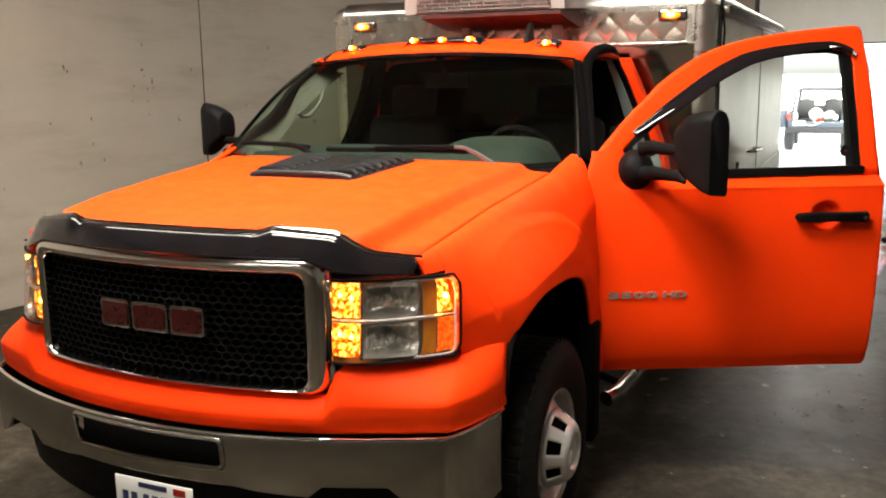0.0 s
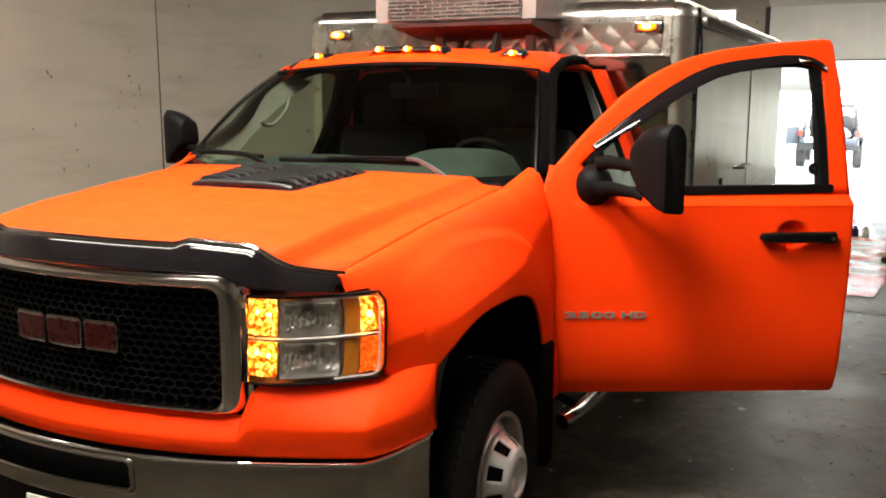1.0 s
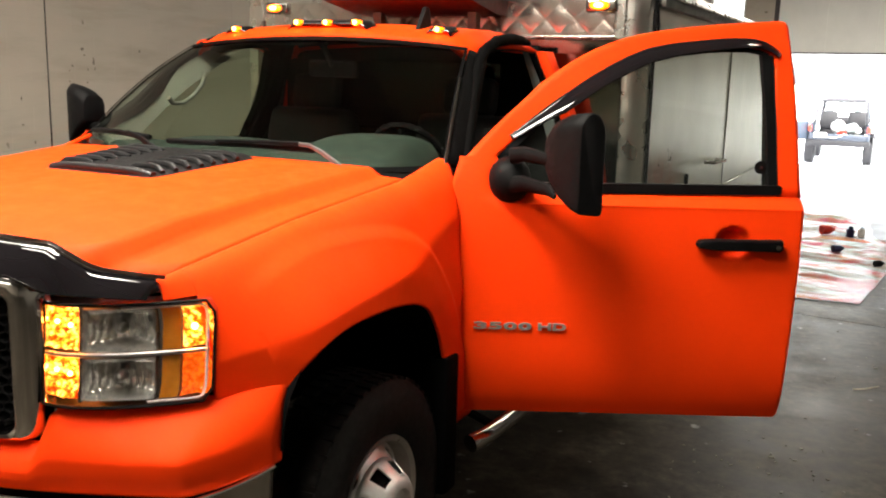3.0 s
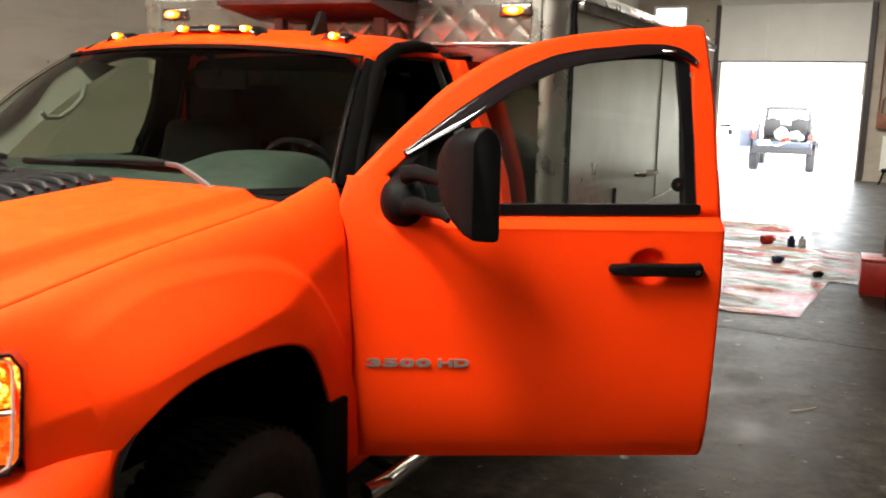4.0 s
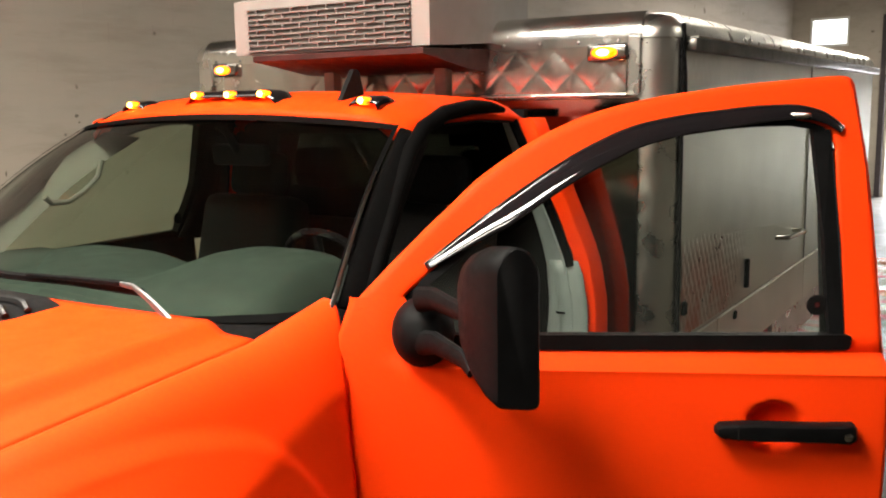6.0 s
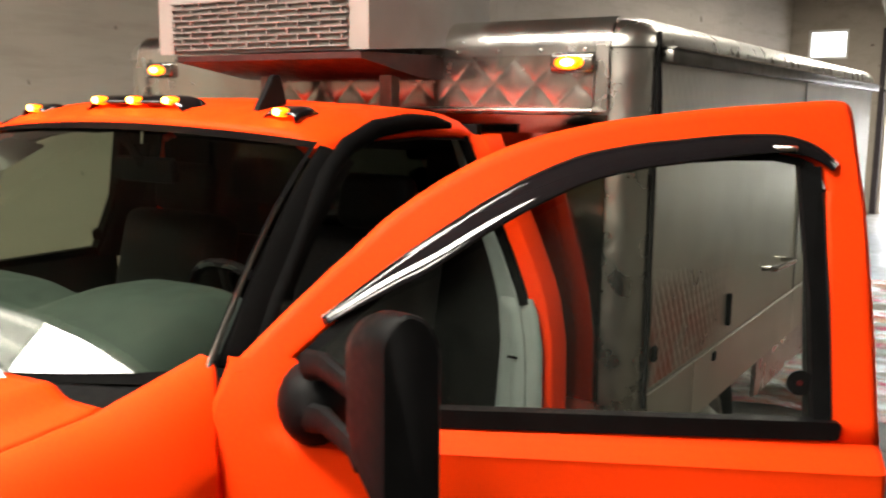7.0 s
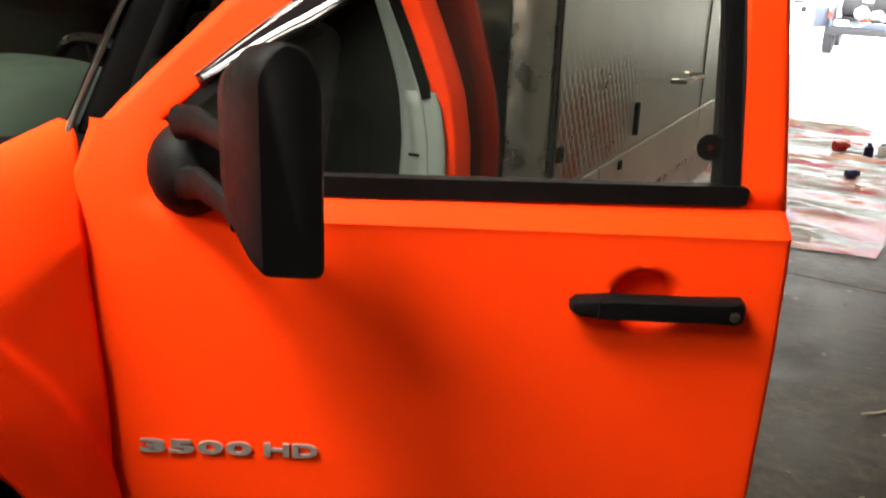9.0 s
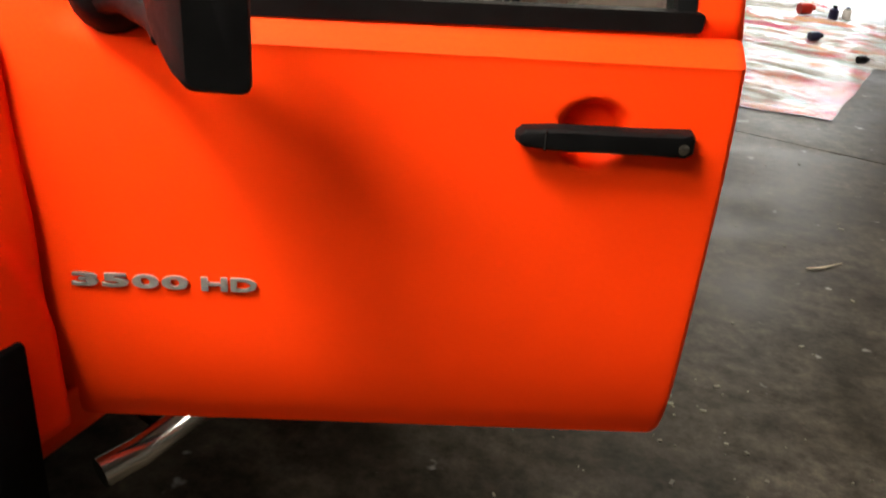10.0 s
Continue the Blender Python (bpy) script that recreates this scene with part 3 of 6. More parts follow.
sub("slot_mesh", sheet(lambda u, v: Vector((lerp(-0.35, 0.28, u), bumper_y(lerp(-0.35, 0.28, u), 0.67) + 0.05, lerp(0.73, 0.62, v))), 12, 2), BLACK, bumper)


# black strip added behind the bumper's upper gap so it stays dark
sub("top_gap", sheet(lambda u, v: Vector((wrap(lerp(-0.97, 0.97, u))[0] * 0.985, 3.775 + wrap(lerp(-0.97, 0.97, u))[1], lerp(0.80, 0.69, v))), 48, 2), RUBBER, bumper)


def valance(u, v):
    x, dy = wrap(lerp(-0.97, 0.97, u))
    return Vector((x * 0.985, 3.765 + dy + 0.06 * v, lerp(0.64, 0.36, v)))


part("lower_valance", sheet(valance, 48, 4), BLACK, truck, "black plastic air dam", solid=0.01)

# number plate with its print as bars
PLATE_BLUE = simple("plate_print", (0.02, 0.03, 0.10), 0.5)
py = bumper_y(0, 0.5) - 0.018
plate = part("number_plate", box((0.022, py, 0.495), (0.30, 0.006, 0.15), bevel=0.002), WHITE, truck, "white number plate with dark bars")
for k in range(7):
    sub("plate_bar", box((-0.088 + 0.035 * k + (0.012 if k > 1 else 0), py - 0.004, 0.487), (0.022, 0.003, 0.072)), PLATE_BLUE, plate, smooth=False)
sub("plate_bar", box((0.022, py - 0.004, 0.552), (0.11, 0.003, 0.016)), PLATE_BLUE, plate, smooth=False)
sub("plate_sticker", box((0.125, py - 0.004, 0.550), (0.045, 0.003, 0.022)), RED_PAINT, plate, smooth=False)

GRILLE_BLACK = simple("grille_plastic", (0.003, 0.003, 0.0033), 0.55, var=0.2, scale=20.0, spec=0.2)
# grille: chrome surround, black honeycomb, emblem as plain shapes
GR = rounded([(-0.590, 1.268), (0.545, 1.268), (0.545, 0.857), (-0.590, 0.857)], 0.045, 5)


def gr_pt(x, z, d=0.0):
    return Vector((x, yn(x) - 0.02 + d, z))


def ring_strip(outer, inner, place):
    bm = bmesh.new()
    rows = [[bm.verts.new(place(*p, d)) for p in poly] for poly, d in [([(lerp(a[0], b[0], f), lerp(a[1], b[1], f)) for a, b in zip(outer, inner)], d) for f, d in ((0, 0.05), (0, 0.0), (0.12, -0.014), (0.3, -0.022), (0.5, -0.025), (0.7, -0.022), (0.88, -0.014), (1, 0.0), (1, 0.05))]]
    n = len(outer)
    for q, w in zip(rows, rows[1:]):
        for k in range(n):
            bm.faces.new((q[k], q[(k + 1) % n], w[(k + 1) % n], w[k]))
    return bm


def dense(poly, n=14):
    out = []
    for a, b in zip(poly, poly[1:] + poly[:1]):
        m = max(1, int(math.hypot(a[0] - b[0], a[1] - b[1]) / 0.05))
        out += [(lerp(a[0], b[0], k / m), lerp(a[1], b[1], k / m)) for k in range(m)]
    return out


GR_OUT = dense(GR)
GR_IN = [(-0.035 + (x + 0.0225) * 0.915, 0.874 + (z - 0.857) * 0.825) for x, z in GR_OUT]
grille = part("grille", ring_strip(GR_OUT, GR_IN, gr_pt), CHROME, truck, "polished chrome grille surround")
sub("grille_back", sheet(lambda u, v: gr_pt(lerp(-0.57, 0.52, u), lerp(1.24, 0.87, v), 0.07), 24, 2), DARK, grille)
bm = bmesh.new()
for j in range(16):
    z = 0.885 + 0.022 * j
    for k in range(30):
        x = -0.545 + 0.0355 * k + (0.0178 if j % 2 else 0)
        if x < 0.485:
            c = gr_pt(x, z, 0.035)
            pts = [gr_pt(x + 0.019 * math.cos(t), z + 0.0125 * math.sin(t), 0.035) for t in [math.pi / 6 + math.pi / 3 * q for q in range(6)]]
            for p, q in zip(pts[:4], pts[1:4]):
                m = (p + q) / 2
                add_box(bm, m, ((q - p).length + 0.003, 0.03, 0.0045), Matrix.Rotation(math.atan2((q - p).z, (q - p).x), 4, "Y").inverted())
tagged(sub("honeycomb", bm, GRILLE_BLACK, grille, "black honeycomb grille mesh", smooth=False), kind="stuff")
EMBLEM_RED = simple("emblem_red", (0.05, 0.004, 0.004), 0.3, var=0.2, coat=0.5)
for k, (x0, x1) in enumerate(((-0.243, -0.117), (-0.105, 0.035), (0.047, 0.168))):
    bar = [(x0, 1.103), (x1, 1.103), (x1, 1.012), (x0, 1.012)]
    out = rounded(bar, 0.012, 2)
    e = sub("emblem_rim", prism(out, lambda a, b, d: gr_pt(a, b, 0.02 - d), 0.03), CHROME, grille, smooth=False)
    cx, cz = (x0 + x1) / 2, 1.056
    inn = [(cx + (a - cx) * 0.86, cz + (b - cz) * 0.80) for a, b in out]
    sub("emblem_face", prism(inn, lambda a, b, d: gr_pt(a, b, -0.009 - d), 0.006), EMBLEM_RED, grille, "dull red emblem block", smooth=False)

# headlights
def hl_pt(s, a, b, d=0.0):
    """a: from the grille outwards, b: from the top down, d: into the lamp."""
    a *= 1.0 - 0.045 * abs(2 * b - 1) ** 9
    x = lerp(0.553 if s > 0 else 0.590, lerp(0.855, 0.869, b) + (FAR if s < 0 else 0.0), a)
    y = lerp(lerp(3.915, 3.895, b), lerp(4.165, 4.130, b), a ** 1.5) - 0.02 * math.sin(math.pi * a)
    z = lerp(lerp(1.197, 1.192, a), lerp(0.955, 0.948, a), b)
    out = Vector((0.45, -0.9, 0)) * d
    return Vector((s * (x - out.x), y - out.y, z))


HL_EDGE = simple("cover_highlight", (0.55, 0.50, 0.48), 0.3)
SILVERED = simple("silvered_reflector", (0.88, 0.87, 0.84), 0.16, 0.85, var=0.05, scale=30.0)
HL_AMBER_IN, nt, b = material("amber_reflector")
r = ramp(nt, noise_node(nt, 75.0, 3.0, 0.6).outputs[0], [(0.38, (0.20, 0.012, 0.0)), (0.47, (0.65, 0.085, 0.002)), (0.55, (1.0, 0.26, 0.012)), (0.63, (1.0, 0.62, 0.14))])
link(nt, r.outputs[0], b.inputs["Emission Color"])
link(nt, r.outputs[0], b.inputs["Base Color"])
b.inputs["Emission Strength"].default_value, b.inputs["Roughness"].default_value = 1.15, 0.25
HL_AMBER_OUT = glowing("amber_side_glow", (1.0, 0.14, 0.006), 0.35, (0.6, 0.06, 0.0))
for s in (1, -1):
    hl = part("headlight", sheet(lambda u, v: hl_pt(s, u, v, 0.085), 12, 8), STEEL_DARK, truck, "stacked headlight with lit amber signal lamps")
    # dark rim
    bm = bmesh.new()
    ring = [(k / 12, 0.0) for k in range(12)] + [(1.0, k / 8) for k in range(8)] + [(1 - k / 12, 1.0) for k in range(12)] + [(0.0, 1 - k / 8) for k in range(8)]
    add_tube(bm, [hl_pt(s, a, b) for a, b in ring] + [hl_pt(s, *ring[0])], 0.0042, 6, False)
    sub("rim", bm, BLACK, hl)
    # highlight along the clear cover's edge, drawn as a pale tube
    edge = [(0.55 + 0.4 * k / 8, 0.035) for k in range(9)] + [(0.965, 0.06 + 0.88 * k / 10) for k in range(11)] + [(0.95 - 0.25 * k / 6, 0.965) for k in range(7)]
    sub("cover_edge_highlight", tube([hl_pt(s, a, b, 0.004) for a, b in edge], 0.0035, 6), HL_EDGE, hl, "pale highlight line drawn along the clear cover")
    bm = bmesh.new()
    rows = [[bm.verts.new(hl_pt(s, a, b, d)) for a, b in ring] for d in (0.002, 0.085)]
    for k in range(len(ring)):
        bm.faces.new((rows[0][k], rows[0][(k + 1) % len(ring)], rows[1][(k + 1) % len(ring)], rows[1][k]))
    sub("side_wall", bm, CHROME_DULL, hl)
    sub("cover", sheet(lambda u, v: hl_pt(s, u, v, 0.0), 14, 8), GLASS_CLEAR, hl, "clear plastic cover").visible_shadow = False
    # inner signal lamp: two amber cells with faceted backs
    for b0, b1 in ((0.05, 0.47), (0.53, 0.95)):
        def amber(u, v):
            f = 0.014 * noise.noise(Vector((u * 13, v * 15 + b0 * 30, 2)))
            return hl_pt(s, lerp(0.025, 0.285, u), lerp(b0, b1, v), 0.03 + 0.03 * math.sin(math.pi * u) * math.sin(math.pi * v) + f)
        sub("signal_lamp", sheet(amber, 12, 14), HL_AMBER_IN, hl, "lit amber signal lamp", smooth=False)
        for a_, q in ((0.09, 0.36), (0.20, 0.42)):
            bm = bmesh.new()
            bmesh.ops.create_uvsphere(bm, u_segments=10, v_segments=6, radius=0.0065, matrix=Matrix.Translation(hl_pt(s, a_, lerp(b0, b1, q), 0.03)))
            sub("bulb", bm, AMBER_HOT, hl)
        # headlamp bowl
        def bowl(u, v):
            p, q = 2 * u - 1, 2 * v - 1
            return hl_pt(s, lerp(0.305, 0.715, u), lerp(b0, b1, v), 0.012 + 0.06 * max(0, 1 - p * p) ** 0.5 * max(0, 1 - q ** 4) ** 0.5 + 0.005 * abs(math.sin(9 * math.pi * u)) * smooth_step(0.3, 0.7, v))
        sub("reflector_bowl", sheet(bowl, 45, 14), SILVERED, hl, "chrome reflector bowl")
        c = hl_pt(s, 0.52, (b0 + b1) / 2, 0.05)
        sub("headlamp_bulb", lathe(c, (s * 0.4, -0.9, 0), [(0, 0.014), (0.02, 0.014), (0.03, 0.006), (0.032, 0.0005)], 10), STEEL_DARK, hl)
        sub("amber_strip", sheet(lambda u, v: hl_pt(s, lerp(0.745, 0.835, u), lerp(b0, b1, v), 0.015), 4, 8), AMBER_LENS, hl, "unlit amber reflector strip")
        sub("side_marker", sheet(lambda u, v: hl_pt(s, lerp(0.845, 0.985, u), lerp(b0, b1, v), 0.016 + 0.014 * math.sin(math.pi * u) + 0.006 * noise.noise(Vector((u * 8, v * 12, b0)))), 8, 12), HL_AMBER_IN if b0 < 0.3 else HL_AMBER_OUT, hl, "amber side marker", smooth=False)
    bm = bmesh.new()
    bmesh.ops.create_uvsphere(bm, u_segments=10, v_segments=6, radius=0.009, matrix=Matrix.Translation(hl_pt(s, 0.90, 0.26, 0.012)))
    sub("bulb", bm, AMBER_HOT, hl)
    sub("divider", tube([hl_pt(s, 0.02 + 0.95 * k / 10, 0.5, 0.012) for k in range(11)], 0.006, 6), ALLOY, hl)
    for a in (0.292, 0.735):
        sub("divider", tube([hl_pt(s, a, 0.03 + 0.94 * k / 6, 0.02) for k in range(7)], 0.006, 6), CHROME_DULL, hl)
    # chrome filler between the grille and the lamp
    part("grille_end", sheet(lambda u, v: Vector((s * lerp(0.53 if s > 0 else 0.572, 0.555 if s > 0 else 0.592, u), lerp(yn(0.54) - 0.008, 3.90, u), lerp(1.205, 0.95, v))), 3, 6), CHROME, truck, solid=0.01)

# windscreen, pillars and roof
def ws_pt(w, v, d=0.0):
    """w: -1 to 1 across, v: from the cowl to the roof."""
    x = w * (lerp(0.865, 0.685, v) if w > 0 else lerp(0.925, 0.762, v))
    y = lerp(5.115 + 0.30 * w * w, 5.865 + 0.085 * w * w, v)
    z = lerp(1.435, 1.888 - 0.038 * w * w, v) + 0.035 * math.sin(math.pi * v)
    return Vector((x * (1 - d), y + 1.2 * d, z - 0.8 * d))


ws = part("windscreen", sheet(lambda u, v: ws_pt((2 * u - 1) * 0.985, lerp(-0.07, 1.0, v)), 30, 18), GLASS_W, truck, "green-tinted windscreen", out=Vector((0, -0.5, 0.8)))
ws.visible_shadow = False
bm = bmesh.new()
ring = [((k / 15) * 2 - 1, 0.0) for k in range(31 // 2)] + [(1, k / 10) for k in range(11)] + [(1 - k / 7.5, 1.0) for k in range(1, 15)] + [(-1, 1 - k / 10) for k in range(11)]
inner = [(a * (0.982 if a > 0 else 0.978), -0.050 + b * 1.00 + 0.025 * abs(a) ** 5 * (1 - b)) for a, b in ring]
ring = [(a, -0.07 + 1.07 * b) for a, b in ring]
rows = [[bm.verts.new(ws_pt(a, b) + Vector((0, -0.004, 0.004))) for a, b in p] for p in (ring, inner)]
for k in range(len(ring)):
    f = (rows[0][k], rows[0][(k + 1) % len(ring)], rows[1][(k + 1) % len(ring)], rows[1][k])
    if len(set(f)) == 4 and (f[0].co - f[1].co).length > 1e-5:
        bm.faces.new(f)
sub("black_border", bm, RUBBER, ws, out=Vector((0, -0.5, 0.8)))
part("windscreen_moulding", tube([ws_pt(0.992, lerp(-0.05, 0.62, k / 20)) + Vector((0.004, -0.006, 0.006)) for k in range(21)], [0.007 - 0.0002 * k for k in range(21)], 8), CHROME_DULL, truck, "bright moulding beside the windscreen")
# cowl
part("cowl", sheet(lambda u, v: Vector(((2 * u - 1) * lerp(0.795, 0.835, v), lerp(5.05 + 0.10 * (2 * u - 1) ** 2, 5.075 + 0.30 * (2 * u - 1) ** 2, v), lerp(1.388, 1.412, v) - lerp(0.030, 0.012, v) * (2 * u - 1) ** 2)), 24, 4), BLACK, truck, "black plastic cowl", solid=0.03)


def crown(y):
    return table(y, [5.85, 5.96, 6.1, 6.3, 6.55, 6.68, 6.73], [1.892, 1.938, 1.960, 1.966, 1.958, 1.932, 1.88])


def roof_fn(u, v):
    w = 2 * u - 1
    y = lerp(5.865 + 0.085 * w * w, 6.73, v)
    y = 5.865 + 0.085 * w * w + (6.73 - 5.865 - 0.085 * w * w) * v
    x = w * lerp(0.69 if w > 0 else 0.755, 0.735 if w > 0 else 0.765, min(1, v * 3))
    z = crown(lerp(5.865, 6.73, v)) - 0.038 * w * w - 0.05 * smooth_step(0.86, 1.0, abs(w))
    return Vector((x, y, z))


part("roof", sheet(roof_fn, 36, 26), ORANGE, truck, "matte orange cab roof", solid=0.02)
for s in (1, -1):
    if s > 0:
        # with the door open the pillar and the rail over the opening show their black seals
        part("windscreen_pillar", sheet(lambda u, v: ws_pt(s, v) + Vector((0.055 * u, 0.05 * u * u + 0.02 * u, -0.004 - 0.045 * u * u)), 5, 14), RUBBER, truck, "black rubber-sealed pillar", solid=0.012, out=Vector((1, -0.3, 0.3)))
        band = [(0.915, 5.47, 1.41), (0.86, 5.60, 1.53), (0.80, 5.76, 1.665), (0.752, 5.90, 1.778), (0.733, 6.0, 1.842), (0.735, 6.12, 1.885), (0.742, 6.26, 1.902), (0.746, 6.38, 1.900), (0.750, 6.46, 1.890)]
        part("opening_seal", tube(band, [0.016, 0.018, 0.020, 0.022, 0.024, 0.026, 0.025, 0.020, 0.010], 10), RUBBER, truck, "thick black door-opening seal")
    else:
        part("windscreen_pillar", sheet(lambda u, v: ws_pt(s, v * 0.96) + Vector((s * 0.010 * u, 0.02 * u, -0.004 - 0.012 * u)), 5, 14), RUBBER, truck, solid=0.012, out=Vector((-1, -0.3, 0.3)))
        rail = [Vector((s * 0.735, 5.97, 1.845)), Vector((s * 0.745, 6.12, 1.872)), Vector((s * 0.75, 6.3, 1.882)), Vector((s * 0.75, 6.45, 1.875)), Vector((s * 0.755, 6.52, 1.845))]
        part("roof_rail", tube(rail, 0.03, 8), ORANGE, truck)
    # pillar behind the door: outer skin, jamb, trim and seal
    zs = [1.86, 1.7, 1.5, 1.36, 1.2, 0.9, 0.56]
    xs = [0.765, 0.835, 0.912, 0.962, 0.990, 0.995, 0.965]

    def pill(v, dx, y):
        z = lerp(1.86, 0.56, v)
        return Vector((s * (table(-z, [-q for q in zs], xs) + dx), y - 0.06 * smooth_step(1.3, 1.9, z), z))
    part("cab_corner", sheet(lambda u, v: pill(v, 0.014 * u - 0.02 * u ** 6, lerp(6.685, 6.815, u)), 6, 20), ORANGE, truck, solid=0.012)
    part("cab_rear_skin", sheet(lambda u, v: pill(v, -0.006 - 0.36 * u, 6.815 + 0.010 * math.sin(math.pi / 2 * min(1.0, 6 * u))), 8, 20), ORANGE, truck, "orange rear corner of the cab", out=Vector((0, 1, 0)))
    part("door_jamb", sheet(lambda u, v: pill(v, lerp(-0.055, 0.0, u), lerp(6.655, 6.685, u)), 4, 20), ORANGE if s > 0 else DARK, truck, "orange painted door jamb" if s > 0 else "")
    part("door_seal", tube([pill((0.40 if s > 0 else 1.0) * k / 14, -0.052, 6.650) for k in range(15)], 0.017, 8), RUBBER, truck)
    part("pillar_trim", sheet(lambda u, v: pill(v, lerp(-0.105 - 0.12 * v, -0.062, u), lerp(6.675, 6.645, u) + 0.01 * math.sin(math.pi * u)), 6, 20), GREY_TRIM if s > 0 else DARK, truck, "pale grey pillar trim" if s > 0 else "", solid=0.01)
    if s > 0:
        low_trim = part("lower_trim", sheet(lambda u, v: pill(lerp(0.385, 1.0, v), lerp(-0.115, -0.012, u) - 0.010 * (1 - smooth_step(0.0, 0.05, v)), 6.636 + 0.014 * u), 4, 16), GREY_TRIM, truck, "pale grey lower pillar trim", solid=0.008, out=Vector((0.3, -1, 0)))
        sub("jamb_label", box((0.885, 6.630, 1.172), (0.034, 0.004, 0.008)), DARK, low_trim, smooth=False)
    part("rocker", sheet(lambda u, v: Vector((s * lerp(0.97, 0.93, v), lerp(5.30, 6.735, u), lerp(0.60, 0.46, v))), 6, 4), ORANGE, truck, solid=0.02)
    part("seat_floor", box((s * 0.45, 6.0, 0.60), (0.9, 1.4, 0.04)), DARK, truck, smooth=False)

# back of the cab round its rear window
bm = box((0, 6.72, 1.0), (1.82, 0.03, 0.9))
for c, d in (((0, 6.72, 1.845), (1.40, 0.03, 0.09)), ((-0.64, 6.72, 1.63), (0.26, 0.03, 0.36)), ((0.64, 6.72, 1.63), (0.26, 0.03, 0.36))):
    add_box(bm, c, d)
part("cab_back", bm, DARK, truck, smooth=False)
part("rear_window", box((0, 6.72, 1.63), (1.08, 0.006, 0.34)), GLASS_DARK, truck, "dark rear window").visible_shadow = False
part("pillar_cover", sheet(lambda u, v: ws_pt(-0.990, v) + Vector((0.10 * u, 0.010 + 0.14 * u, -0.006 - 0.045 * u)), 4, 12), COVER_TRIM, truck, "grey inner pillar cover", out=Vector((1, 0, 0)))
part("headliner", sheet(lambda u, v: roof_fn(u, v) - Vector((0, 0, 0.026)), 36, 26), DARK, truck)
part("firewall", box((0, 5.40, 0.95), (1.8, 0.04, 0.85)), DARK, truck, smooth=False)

# dashboard, steering wheel, seats, mirror
VISOR_GREY = simple("visor_cloth", (0.020, 0.022, 0.020), 0.9, var=0.15)
def dash_fn(u, v):
    x = lerp(-0.84, 0.84, u)
    y = lerp(5.14 + 0.26 * (x / 0.84) ** 2, 5.82, v)
    z = 1.425 - 0.05 * (1 - smooth_step(0.0, 0.3, v)) - 0.02 * v - 0.35 * smooth_step(0.86, 1.0, v) + 0.09 * math.exp(-((x - 0.42) / 0.27) ** 4) * smooth_step(0.12, 0.72, v) + 0.04 * math.exp(-((x + 0.32) / 0.30) ** 4) * smooth_step(0.3, 0.7, v)
    z -= 0.14 * smooth_step(0.62, 0.76, x)
    return Vector((x, y, z))


dash = part("dashboard", sheet(dash_fn, 40, 22), DASH, truck, "grey-green padded dashboard with instrument hood")
sub("dash_front", box((0, 5.76, 1.15), (1.66, 0.10, 0.42), bevel=0.03), DARK, dash)
bm = bmesh.new()
wc, wt = Vector((0.42, 5.95, 1.365)), Matrix.Rotation(math.radians(-62), 4, "X")
add_tube(bm, [wc + wt @ Vector((0.185 * math.cos(a), 0.185 * math.sin(a), 0)) for a in [2 * math.pi * k / 28 for k in range(29)]], 0.015, 8, False)
wheel = part("steering_wheel", bm, BLACK_GLOSS, truck, "black steering wheel")
bm = bmesh.new()
for a in (-0.3, 3.44, 4.71):
    add_tube(bm, [wc + wt @ Vector((0.05 * math.cos(a), 0.05 * math.sin(a), -0.03)), wc + wt @ Vector((0.18 * math.cos(a), 0.18 * math.sin(a), 0))], 0.014, 6)
add_box(bm, wc + wt @ Vector((0, 0, -0.03)), (0.14, 0.12, 0.05), wt, 0.02)
sub("hub", bm, BLACK, wheel)
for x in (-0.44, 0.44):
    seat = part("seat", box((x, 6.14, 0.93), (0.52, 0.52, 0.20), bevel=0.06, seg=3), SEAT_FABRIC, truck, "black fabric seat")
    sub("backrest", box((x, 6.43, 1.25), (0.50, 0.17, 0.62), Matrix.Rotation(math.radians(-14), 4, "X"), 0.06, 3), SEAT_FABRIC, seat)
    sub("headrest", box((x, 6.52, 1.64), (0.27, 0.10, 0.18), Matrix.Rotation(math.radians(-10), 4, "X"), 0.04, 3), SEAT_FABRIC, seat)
im = part("rear_mirror", box((0.02, 5.96, 1.755), (0.25, 0.035, 0.075), Matrix.Rotation(math.radians(8), 4, "X"), 0.015), BLACK, truck, "interior mirror")
sub("mirror_stem", tube([(0.02, 5.945, 1.77), (0.02, 5.90, 1.83), (0.02, 5.875, 1.862)], [0.016, 0.012, 0.022], 8), BLACK, im)
for x in (-0.36, 0.36):
    part("sun_visor", box((x, 6.02, 1.872), (0.42, 0.15, 0.018), Matrix.Rotation(math.radians(6), 4, "X"), 0.007), VISOR_GREY, truck, "dark grey folded sun visor")
part("grab_handle", tube([(-0.70, 5.70, 1.606), (-0.70, 5.725, 1.583), (-0.70, 5.796, 1.581), (-0.70, 5.862, 1.612), (-0.70, 5.93, 1.665), (-0.70, 5.949, 1.723)], [0.012, 0.011, 0.010, 0.010, 0.010, 0.012], 8), COVER_TRIM, truck, "grey grab handle on the pillar")

WIPER_METAL = simple("wiper_metal", (0.15, 0.15, 0.15), 0.36, 0.6, var=0.15)
